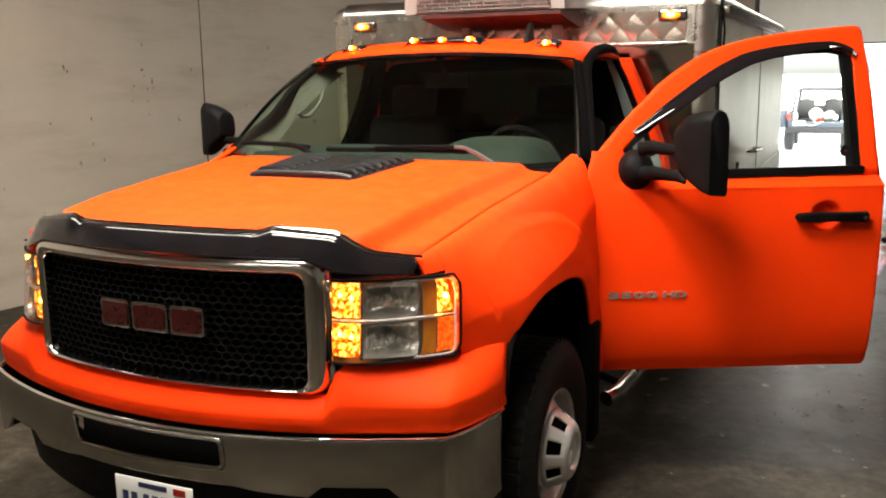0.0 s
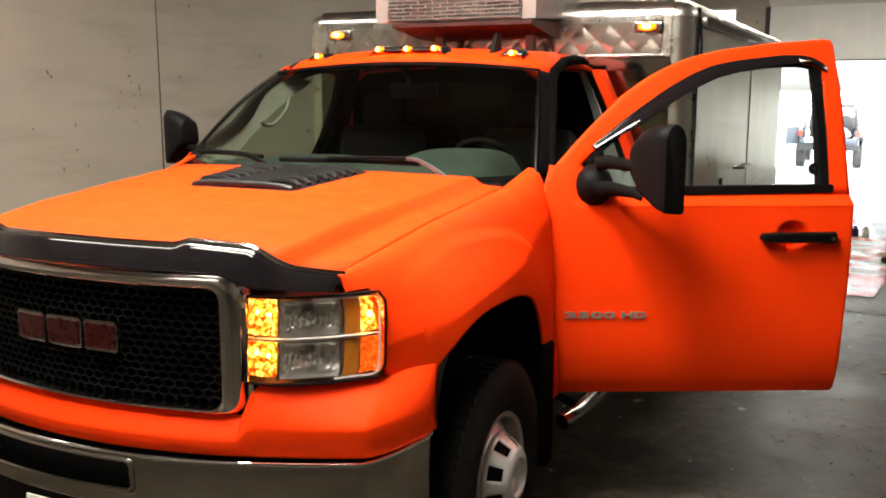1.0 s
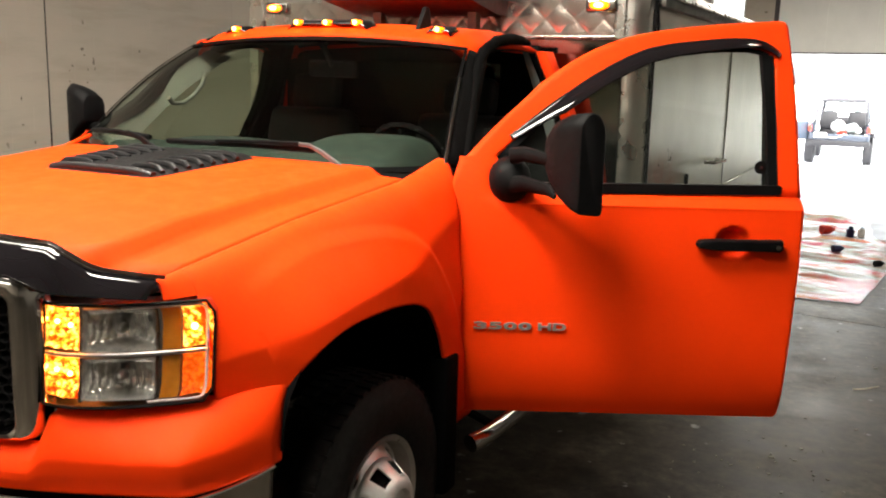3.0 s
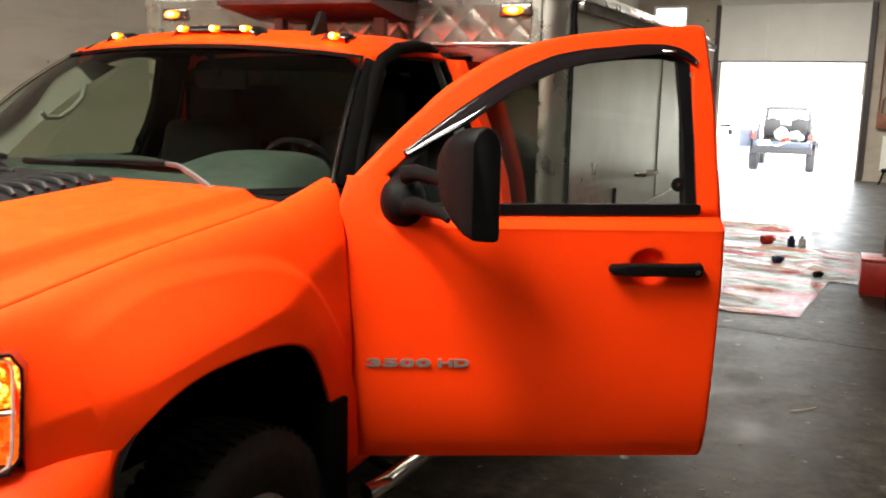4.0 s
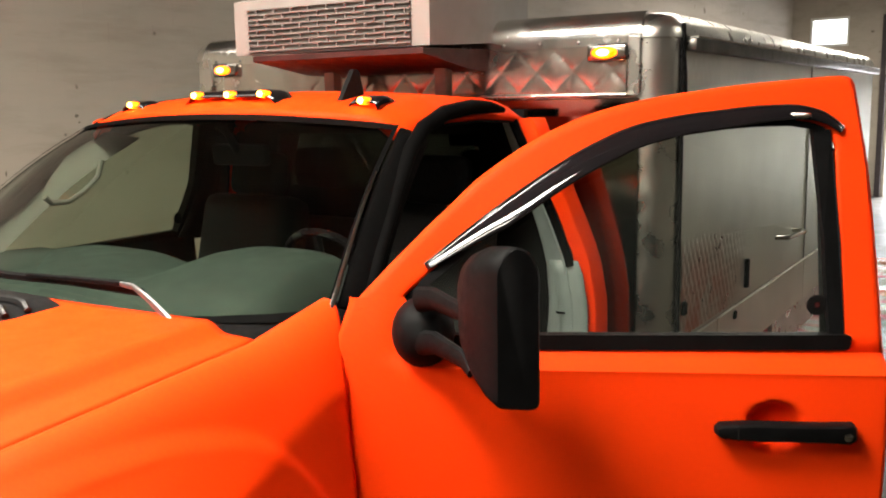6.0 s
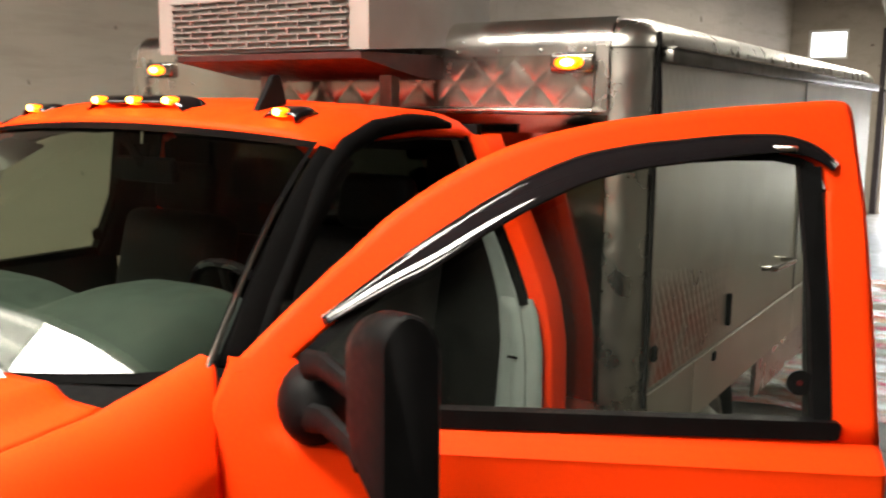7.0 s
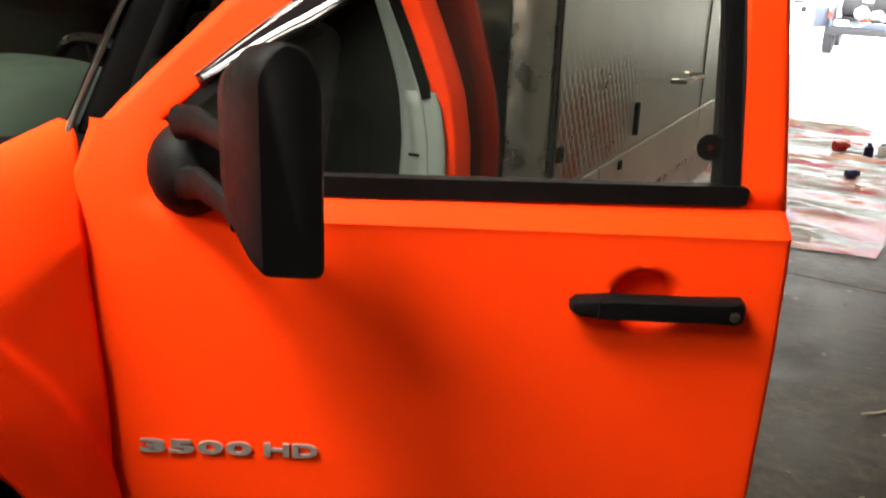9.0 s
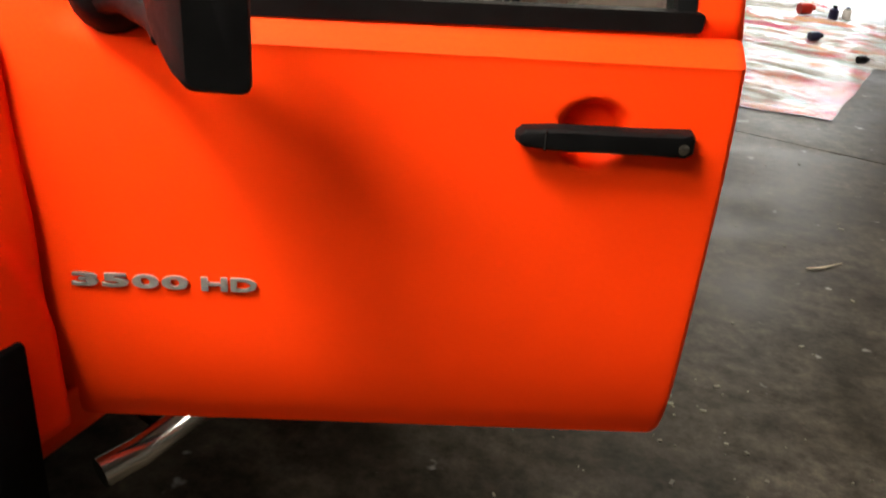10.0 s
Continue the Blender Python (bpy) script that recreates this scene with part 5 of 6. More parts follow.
def body_ring(z, inset=0.0):
    """Plan outline with rounded front corners, from the far side round the front to the near side."""
    r, out = 0.11, []
    x = BX - inset
    out.append(Vector((-x, BY1, z)))
    for k in range(9):
        a = math.pi + math.pi / 2 * k / 8
        out.append(Vector((-x + r + (r) * math.cos(a), BY0 + inset + r + r * math.sin(a), z)))
    for k in range(9):
        a = 1.5 * math.pi + math.pi / 2 * k / 8
        out.append(Vector((x - r + r * math.cos(a), BY0 + inset + r + r * math.sin(a), z)))
    out.append(Vector((x, BY1, z)))
    return out


bm = bmesh.new()
rings = []
RR = 0.085
for z, i in [(BZ0, 0.0), (BZ1 - RR - 0.01, 0.0), (BZ1 - RR - 0.008, -0.006), (BZ1 - RR, -0.006)] + [(BZ1 - RR + RR * math.sin(math.pi / 2 * q / 6), -0.006 + RR * (1 - math.cos(math.pi / 2 * q / 6))) for q in range(1, 7)]:
    rings.append([bm.verts.new(p) for p in body_ring(z, i)])
for q, w in zip(rings, rings[1:]):
    for k in range(len(q)):
        bm.faces.new((q[k], q[(k + 1) % len(q)], w[(k + 1) % len(q)], w[k]))
bm.faces.new(rings[-1])
bm.faces.new(rings[0][::-1])
body = part("catering_body", bm, STEEL, truck, "stainless steel catering body with quilted front and rolled edges")

# polished cap along the front's top edge with rivets
sub("top_cap", sheet(lambda u, v: Vector((lerp(-1.085, 1.085, u), BY0 - 0.012 + (0 if v < 0.3 else 0.09 * (1 - math.cos(math.pi / 2 * (v - 0.3) / 0.7))), BZ1 - 0.115 + 0.03 * min(1, v / 0.3) + (0 if v < 0.3 else 0.091 * math.sin(math.pi / 2 * (v - 0.3) / 0.7)))), 12, 14), STEEL_BRIGHT, body, "polished rolled top edge")
for k in range(14):
    x = -1.0 + 0.154 * k
    sub("rivet", lathe((x, BY0 - 0.012, BZ1 - 0.100), (0, -1, 0), [(0, 0.008), (0.004, 0.006), (0.006, 0.0005)], 8), STEEL_DARK, body)

QUILT_STEEL = simple("quilted_steel", (0.60, 0.57, 0.52), 0.20, 0.95, var=0.10, scale=5.0)
nt = QUILT_STEEL.node_tree
dust = noise_node(nt, 2.4, 4.0, 0.6)
dm = nt.nodes.new("ShaderNodeMix")
dm.data_type = "RGBA"
dm.inputs[7].default_value = (0.62, 0.20, 0.13, 1)      # orange overspray dust
link(nt, value_ramp(nt, dust.outputs[0], 0.0, 0.30, 0.42, 0.66), dm.inputs[0])
base_in = nt.nodes["Principled BSDF"].inputs["Base Color"]
link(nt, base_in.links[0].from_socket, dm.inputs[6])
link(nt, dm.outputs[2], base_in)
# quilted panel on the front
def quilt(u, v):
    x, z = lerp(-0.96, 1.03, u), lerp(1.945, 2.112, v)
    a, b = (x + z) / 0.15, (x - z) / 0.15
    h = abs(math.sin(math.pi * a)) * abs(math.sin(math.pi * b))
    return Vector((x, BY0 - 0.006 - 0.0038 * h ** 0.35, z))


sub("quilted_panel", sheet(quilt, 260, 30), QUILT_STEEL, body, "diamond-quilted polished steel panel")


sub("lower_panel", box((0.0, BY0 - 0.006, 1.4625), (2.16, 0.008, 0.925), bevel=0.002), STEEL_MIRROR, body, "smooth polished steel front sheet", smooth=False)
sub("ledge", box((0.0, BY0 - 0.03, 1.935), (2.1, 0.06, 0.012), bevel=0.003), STEEL_BRIGHT, body, smooth=False)
for s in (1, -1):
    sub("edge_trim", box((s * 1.06, BY0 - 0.008, 2.035), (0.045, 0.012, 0.21), bevel=0.003), STEEL, body, smooth=False)

# amber markers on the front
for x in (-0.935, 0.965):
    sub("marker_lamp", box((x, BY0 - 0.022, 2.085), (0.155, 0.022, 0.062), bevel=0.012, seg=3), CHROME_DULL, body, "amber marker lamp in chrome bezel, lit")
    bm = bmesh.new()
    bmesh.ops.create_uvsphere(bm, u_segments=14, v_segments=8, radius=1.0, matrix=Matrix.Translation((x - 0.008, BY0 - 0.034, 2.085)) @ Matrix.Diagonal((0.05, 0.018, 0.022, 1)))
    o = part("amber_cell", bm, AMBER, None)
    o.parent = body
    bm = bmesh.new()
    bmesh.ops.create_uvsphere(bm, u_segments=10, v_segments=6, radius=1.0, matrix=Matrix.Translation((x - 0.008, BY0 - 0.048, 2.085)) @ Matrix.Diagonal((0.026, 0.008, 0.013, 1)))
    o = part("bulb", bm, AMBER_HOT, None)
    o.parent = body

# near side: seams, stamped lower sheet, awning rail, handle, latch
sub("corner_seam", box((BX + 0.004, 6.945, 1.58), (0.012, 0.016, 1.20)), DARK, body, smooth=False)
def wavy(y0, y1, z0, z1, amp, pitch):
    def fn(u, v):
        y, z = lerp(y0, y1, u), lerp(z0, z1, v)
        a, b = y / pitch + z / pitch * 0.6, y / pitch - z / pitch * 0.6
        return Vector((BX + 0.004 + amp * (abs(math.sin(math.pi * a)) * abs(math.sin(math.pi * b))) ** 0.7, y, z))
    return fn


sub("stamped_panel", sheet(wavy(6.965, 9.12, 1.03, 2.095, 0.0009, 0.060), 330, 110), STEEL_SIDE, body, "small-diamond embossed steel side sheet")
sub("stamped_panel", sheet(wavy(9.13, 11.33, 1.03, 2.095, 0.0009, 0.060), 330, 110), STEEL_SIDE, body, "small-diamond embossed steel side sheet")
# pink tint broken by noise, fading upwards and towards the rear
PINK_STEEL = simple("pink_mottled_steel", (0.74, 0.71, 0.64), 0.34, 0.85, var=0.08, scale=6.0)
nt = PINK_STEEL.node_tree
dm = nt.nodes.new("ShaderNodeMix")
dm.data_type = "RGBA"
dm.inputs[7].default_value = (0.70, 0.20, 0.12, 1)
geo, xyz = nt.nodes.new("ShaderNodeNewGeometry"), nt.nodes.new("ShaderNodeSeparateXYZ")
link(nt, geo.outputs["Position"], xyz.inputs[0])
fade, fade2 = nt.nodes.new("ShaderNodeMath"), nt.nodes.new("ShaderNodeMath")
fade.operation = fade2.operation = "MULTIPLY"
link(nt, value_ramp(nt, xyz.outputs[2], 1.0, 0.0, 1.20, 1.39), fade.inputs[0])
link(nt, value_ramp(nt, xyz.outputs[1], 1.0, 0.0, 7.35, 7.80), fade.inputs[1])
link(nt, value_ramp(nt, noise_node(nt, 5.0, 6.0, 0.7).outputs[0], 0.15, 0.80, 0.38, 0.60), fade2.inputs[0])
link(nt, fade.outputs[0], fade2.inputs[1])
link(nt, fade2.outputs[0], dm.inputs[0])
base_in = nt.nodes["Principled BSDF"].inputs["Base Color"]
link(nt, base_in.links[0].from_socket, dm.inputs[6])
link(nt, dm.outputs[2], base_in)
sub("stamped_panel", sheet(lambda u, v: wavy(6.975, 7.86, 1.04, 1.40, 0.0016 + 0.0035 * smooth_step(0.0, 0.3, 1 - v) * smooth_step(0.0, 0.35, 1 - u), 0.050)(u, v) + Vector((0.0012, 0, 0)), 180, 76), PINK_STEEL, body, "diamond-stamped sheet with pink mottling")
sub("panel_joint", box((BX + 0.006, 9.125, 1.56), (0.006, 0.010, 1.07)), STEEL_DARK, body, smooth=False)
for y0, y1 in ((6.97, 7.445), (7.455, 9.12), (9.13, 11.33)):
    sub("lower_side_panel", box((BX + 0.004, (y0 + y1) / 2, 0.905), (0.012, y1 - y0, 0.225), bevel=0.002), STEEL_SIDE, body, "smooth steel lower side panel", smooth=False)
sub("small_lock", box((BX + 0.014, 7.70, 0.985), (0.012, 0.035, 0.035), bevel=0.004), DARK, body, smooth=False)
sub("corner_latch", box((BX + 0.012, 7.0, 1.15), (0.02, 0.035, 0.05), bevel=0.006), DARK, body, smooth=False)
sub("side_rail", box((BX + 0.022, 9.18, 2.108), (0.045, 4.42, 0.045), bevel=0.008), STEEL_DARK, body, "dark folded awning rail")
sub("rail_lip", box((BX + 0.026, 9.18, 2.134), (0.05, 4.42, 0.006)), STEEL_BRIGHT, body, smooth=False)
sub("rail_end", box((BX + 0.03, 11.42, 2.12), (0.02, 0.16, 0.012)), STEEL_BRIGHT, body, smooth=False)
sub("cord", tube([(BX + 0.01, 6.93, 2.12), (BX + 0.03, 6.90, 2.0), (BX + 0.02, 6.94, 1.85)], 0.006, 6), RUBBER, body)
sub("side_handle", tube([(BX + 0.01, 8.40, 1.235), (BX + 0.07, 8.42, 1.235), (BX + 0.075, 8.78, 1.225), (BX + 0.01, 8.80, 1.225)], 0.012, 8), CHROME_DULL, body, "bright pull handle")
sub("latch", box((BX + 0.012, 7.88, 1.14), (0.02, 0.03, 0.13), bevel=0.004), DARK, body, smooth=False)
sub("rear_bumper", box((0, 11.42, 0.52), (2.3, 0.14, 0.16), bevel=0.02), STEEL_DARK, body)
sub("skirt", box((BX - 0.02, 9.9, 0.78), (0.02, 2.8, 0.36)), STEEL, body, smooth=False)
sub("tail_marker", box((BX + 0.01, 11.33, 0.62), (0.02, 0.05, 0.03), bevel=0.005), AMBER, body)
# air conditioner over the cab
sub("air_conditioner", prism([(6.42, 2.115), (6.42, 2.32), (6.80, 2.44), (7.15, 2.44), (7.15, 2.23), (6.98, 2.15)], lambda a, b, d: Vector((-0.44 + d, a, b)), 0.925), AC_PAINT, body, "grey louvred air conditioner over the cab", smooth=False)


def acsub(name, bm, mat):
    o = part(name, bm, mat, None, smooth=False)
    o.parent = body
    return o


AC_WEB = simple("intake_grey", (0.20, 0.17, 0.16), 0.5, var=0.1)
# the roof's red reflection is put into the tray's colour
TRAY_RED = simple("tray_red_reflection", (0.05, 0.012, 0.010), 0.5, 0.2, var=0.4, scale=9.0)
acsub("intake_back", box((0.022, 6.418, 2.205), (0.77, 0.004, 0.165)), STEEL_DARK)
for j in range(9):
    z = 2.128 + 0.0195 * j
    acsub("intake_bar", box((0.022, 6.411, z), (0.78, 0.012, 0.0042)), AC_WEB)
    for k in range(9):
        x = -0.355 + 0.0875 * k + (0.044 if j % 2 else 0)
        if j < 8 and x < 0.41:
            acsub("intake_web", box((x, 6.411, z + 0.0098), (0.0055, 0.010, 0.017)), AC_WEB)
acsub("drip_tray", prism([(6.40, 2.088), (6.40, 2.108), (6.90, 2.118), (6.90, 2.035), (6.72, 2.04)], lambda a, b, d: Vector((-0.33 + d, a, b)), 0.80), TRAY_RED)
for x in (-0.18, 0.36):
    acsub("tray_bracket", box((x, 6.70, 2.0), (0.05, 0.05, 0.13), bevel=0.004), STEEL_DARK)

# ---- loose things ----
def paint_sheet_mat(name, base):
    m, nt, b = material(name)
    st = noise_node(nt, 1.6, 4.0, 0.6)
    pk = noise_node(nt, 1.1, 5.0, 0.62, stretch=(1, 1.6, 1))
    gr = noise_node(nt, 3.5, 6.0, 0.7, stretch=(0.5, 2.2, 1))
    r0 = ramp(nt, gr.outputs[0], [(0.3, tuple(c * 0.40 for c in base)), (0.48, base), (0.66, (0.40, 0.385, 0.36))])
    r1 = ramp(nt, pk.outputs[0], [(0.44, (0, 0, 0)), (0.57, (1, 1, 1))])
    r2 = ramp(nt, st.outputs[0], [(0.35, (0.40, 0.10, 0.025)), (0.5, (0.36, 0.012, 0.02)), (0.65, (0.34, 0.02, 0.07))])
    mx = nt.nodes.new("ShaderNodeMix")
    mx.data_type = "RGBA"
    link(nt, r1.outputs[0], mx.inputs[0])
    link(nt, r0.outputs[0], mx.inputs[6])
    link(nt, r2.outputs[0], mx.inputs[7])
    link(nt, mx.outputs[2], b.inputs["Base Color"])
    b.inputs["Roughness"].default_value = 0.22
    bump(nt, b, noise_node(nt, 9.0, 6.0, 0.65, stretch=(0.5, 2.0, 1)).outputs[0], 0.9, 0.03)
    return m


def crumple(corners, seed, amp):
    c = [Vector(p) for p in corners]

    def fn(u, v):
        p = (c[0] * (1 - u) + c[1] * u) * (1 - v) + (c[3] * (1 - u) + c[2] * u) * v
        edge = min(1.0, 7 * u, 7 * (1 - u), 7 * v, 7 * (1 - v))
        q = p + Vector((0.06 * noise.noise(Vector((p.x * 2, p.y * 2, seed))), 0.11 * noise.noise(Vector((p.x * 2, p.y * 2, seed + 9))), 0))
        h = noise.ridged_multi_fractal(Vector((q.x * 0.9, q.y * 3.2, seed)), 0.9, 2.1, 4, 1.0, 2.0)
        return Vector((q.x, q.y, 0.005 + amp * abs(h) * 0.35 * (0.08 + 0.92 * edge)))
    return fn


SHEET_A = paint_sheet_mat("masking_paper", (0.20, 0.16, 0.12))
for cs, seed, amp, lab in ((((-0.6, 10.15), (2.14, 10.42), (2.36, 12.15), (-0.6, 12.1)), 1.0, 0.06, "crumpled pale masking sheet with orange overspray"),
                           (((-0.8, 12.05), (2.75, 12.0), (2.6, 13.9), (-0.8, 14.0)), 5.0, 0.09, "crumpled pink-stained masking sheet on the floor"),
                           (((-1.0, 13.95), (2.2, 13.8), (2.0, 15.8), (-1.0, 15.6)), 8.0, 0.09, "crumpled masking sheet by the open door")):
    o = part("masking_sheet", sheet(crumple([(*p, 0) for p in cs], seed, amp), 110, 90), SHEET_A, None, smooth=True)
    tagged(o, lab, "drop sheet", "masking sheets on the floor")


def bottle(x, y, h, r, mat, cap_mat, label, lying=False):
    h, r = h * 0.78, r * 0.78
    b = thing("bottle", (x, y, 0.03), label, "bottle", "bottles on the masking sheets")
    ax = (0.8, 0.6, 0.05) if lying else (0, 0, 1)
    z = 0.03 + (r if lying else 0)
    part("flask", lathe((x, y, z), ax, [(0, 0.001), (0, r * 0.9), (0.01, r), (h * 0.7, r), (h * 0.85, r * 0.45), (h * 0.86, 0.001)], 16), mat, b)
    part("cap", lathe(Vector((x, y, z)) + Vector(ax).normalized() * h * 0.85, ax, [(0, 0.001), (0, r * 0.5), (h * 0.15, r * 0.5), (h * 0.15, 0.001)], 12), cap_mat, b)


BLUE_DK = simple("navy_plastic", (0.01, 0.012, 0.05), 0.35)
RED_BR = simple("red_plastic", (0.55, 0.03, 0.015), 0.35)
bottle(1.91, 13.7, 0.17, 0.055, BLUE_DK, BLACK, "small dark navy bottle on the masking sheet")
bottle(1.80, 12.6, 0.15, 0.05, BLUE_DK, BLACK, "dark bottle lying on the masking sheet", True)
bottle(1.60, 13.75, 0.20, 0.07, RED_BR, RED_BR, "red plastic bottle lying on the masking sheet", True)
bottle(2.21, 12.0, 0.12, 0.04, BLACK, BLACK, "small black can lying on the masking sheet", True)
bottle(2.02, 13.85, 0.15, 0.05, WHITE, BLUE_DK, "white bottle with blue cap on the sheet")

# red tool chest, black crate, spray can
chest = thing("tool_chest", (2.90, 11.72, 0), "red metal tool chest on the floor", "tool box")
part("chest_body", box((2.90, 11.72, 0.15), (0.62, 0.36, 0.30), bevel=0.012), RED_PAINT, chest)
part("chest_lid", box((2.90, 11.72, 0.315), (0.63, 0.37, 0.03), bevel=0.01), RED_PAINT, chest)
part("handle", tube([(2.82, 11.54, 0.22), (2.82, 11.51, 0.22), (2.98, 11.51, 0.22), (2.98, 11.54, 0.22)], 0.008, 6), BLACK, chest)
crate = thing("crate", (3.02, 11.1, 0), "black plastic crate with rags and tools", "crate")
for c, d in (((3.02, 11.1, 0.02), (0.46, 0.36, 0.03)), ((2.80, 11.1, 0.13), (0.02, 0.36, 0.22)), ((3.24, 11.1, 0.13), (0.02, 0.36, 0.22)), ((3.02, 10.93, 0.13), (0.46, 0.02, 0.22)), ((3.02, 11.27, 0.13), (0.46, 0.02, 0.22))):
    part("crate_wall", box(c, d, bevel=0.004), BLACK, crate)
for k, (x, y, m) in enumerate(((2.92, 11.05, RED_BR), (3.08, 11.15, BLUE_DK), (3.05, 11.0, WHITE))):
    rag = thing("rag", (x, y, 0.2), "crumpled cloth rag in the crate", "rag", "rags in the crate")
    bm = bmesh.new()
    bmesh.ops.create_icosphere(bm, subdivisions=3, radius=0.09, matrix=Matrix.Translation((x, y, 0.19)) @ Matrix.Diagonal((1.1, 0.9, 0.7, 1)))
    for v in bm.verts:
        v.co += 0.03 * noise.noise_vector(v.co * 14 + Vector((k, 0, 0)))
    part("cloth", bm, m, rag)
can = thing("spray_can", (2.79, 11.74, 0.33), "grey metal spray can on the tool chest", "spray can")
part("can_body", lathe((2.79, 11.74, 0.331), (0, 0, 1), [(0, 0.001), (0, 0.031), (0.005, 0.033), (0.15, 0.033), (0.168, 0.022), (0.17, 0.001)], 18), STEEL_DARK, can)
part("can_cap", lathe((2.79, 11.74, 0.50), (0, 0, 1), [(0, 0.001), (0, 0.024), (0.025, 0.022), (0.026, 0.001)], 14), BLACK, can)

# switch box, conduit, board and stool by the door
def bplace(u, v, z):
    return BM @ Vector((u, v, z))


eb = thing("switch_box", bplace(0.22, V1 - 0.06, 1.15), "rust-red electrical switch box on the end wall", "switch box")
RUST = simple("rust_red", (0.26, 0.10, 0.06), 0.6, var=0.25)
bm = span(0.06, 0.36, V1 - 0.12, V1 - 0.002, 1.06, 1.36, 0.008)
bmesh.ops.transform(bm, matrix=BM, verts=bm.verts)
part("case", bm, RUST, eb)
part("conduit", tube([bplace(0.14, V1 - 0.05, 1.36), bplace(0.15, V1 - 0.05, 1.62), bplace(0.28, V1 - 0.05, 1.78), bplace(0.6, V1 - 0.05, 1.8), bplace(1.2, V1 - 0.05, 1.8)], 0.016, 8), RUST, eb)
part("conduit", tube([bplace(0.08, V1 - 0.05, 1.36), bplace(0.10, V1 - 0.05, CEIL_Z)], 0.016, 8), RUST, eb)
wb = thing("white_board", bplace(0.62, V1 - 0.25, 0.3), "plain white board leaning on the end wall", "board")
bm = box((0, 0, 0.34), (0.9, 0.02, 0.68), bevel=0.003)
bmesh.ops.transform(bm, matrix=BM @ pose(0.66, V1 - 0.22, 0.25, -10, 0, 0), verts=bm.verts)
part("sheet", bm, WHITE, wb, smooth=False)
ct = thing("work_stand", bplace(0.45, V1 - 0.5, 0), "low black metal work stand", "stand")
for du in (-0.12, 0.12):
    for dv in (-0.1, 0.1):
        part("leg", tube([bplace(0.45 + du * 1.6, V1 - 0.5 + dv * 1.6, 0), bplace(0.45 + du, V1 - 0.5 + dv, 0.28)], 0.014, 6), BLACK, ct)
bm = span(0.28, 0.95, V1 - 0.64, V1 - 0.36, 0.24, 0.30, 0.01)
bmesh.ops.transform(bm, matrix=BM, verts=bm.verts)
part("top", bm, BLACK, ct)

# ---- open off-road car outside, seen from behind ----
YARD_CAR_GREY = simple("slate_car_paint", (0.035, 0.047, 0.068), 0.5, var=0.08, coat=0.3)
YARD_CAR_BLACK = simple("yard_car_trim_black", (0.008, 0.008, 0.010), 0.6, var=0.2)
JX, JY, JZ = 0.80, 29.4, -0.44
yard_car = thing("off_road_car", (JX, JY, JZ), "slate-blue open off-road car parked in the snow", "car")


def jp(x, y, z):
    return Vector((JX + x, JY + y, JZ + z))


def jbox(name, c, d, mat, bevel=0.02, label=""):
    return part(name, box(jp(*c), d, bevel=bevel), mat, yard_car, label)


jbox("tub_floor", (0, 1.0, 0.62), (1.5, 2.2, 0.10), YARD_CAR_BLACK)
for s in (-1, 1):
    jbox("tub_side", (s * 0.72, 0.95, 0.88), (0.07, 2.0, 0.52), YARD_CAR_GREY)
    jbox("rear_fender", (s * 0.80, 0.55, 0.84), (0.14, 0.9, 0.12), YARD_CAR_BLACK)
    jbox("tail_light", (s * 0.735, -0.05, 0.98), (0.10, 0.05, 0.16), RED_BR, 0.01)
jbox("tailgate", (0, 0.0, 0.72), (1.45, 0.07, 0.24), YARD_CAR_GREY)
jbox("rear_bumper", (0, -0.12, 0.60), (1.55, 0.12, 0.16), YARD_CAR_BLACK)
jbox("number_plate", (-0.46, -0.05, 0.80), (0.32, 0.02, 0.14), WHITE, 0.004)
jbox("hood", (0, 2.9, 0.95), (1.3, 1.3, 0.4), YARD_CAR_GREY, 0.06)
jbox("dash", (0, 2.05, 1.12), (1.35, 0.3, 0.25), YARD_CAR_BLACK, 0.04)
for s in (-1, 1):
    part("roll_bar", tube([jp(s * 0.66, 0.3, 1.1), jp(s * 0.62, 0.5, 1.5), jp(s * 0.56, 0.8, 1.70), jp(s * 0.55, 1.9, 1.72), jp(s * 0.62, 2.2, 1.15)], 0.035, 8), YARD_CAR_BLACK, yard_car)
    st = jbox("seat", (s * 0.36, 1.45, 0.85), (0.46, 0.5, 0.2), YARD_CAR_BLACK, 0.05)
    part("backrest", box(jp(s * 0.36, 1.2, 1.17), (0.46, 0.16, 0.50), bevel=0.05), YARD_CAR_BLACK, yard_car)
    part("headrest", box(jp(s * 0.36, 1.16, 1.52), (0.24, 0.10, 0.2), bevel=0.04), GREY_TRIM, yard_car)
for y, z in ((0.8, 1.70), (1.9, 1.72)):
    part("cross_bar", tube([jp(-0.56, y, z), jp(0.56, y, z)], 0.035, 8), YARD_CAR_BLACK, yard_car)
part("open_tailgate", box(jp(-0.93, -0.22, 0.92), (0.06, 0.62, 0.50), Matrix.Rotation(math.radians(-28), 4, "Z"), 0.03), YARD_CAR_GREY, yard_car)
part("roof_rack", tube([jp(-0.72, 0.75, 1.86), jp(0.72, 0.75, 1.86)], 0.022, 6), YARD_CAR_BLACK, yard_car)
part("windshield_frame", tube([jp(-0.66, 2.2, 1.15), jp(-0.58, 2.0, 1.74), jp(0.58, 2.0, 1.74), jp(0.66, 2.2, 1.15)], 0.035, 8), YARD_CAR_GREY, yard_car)
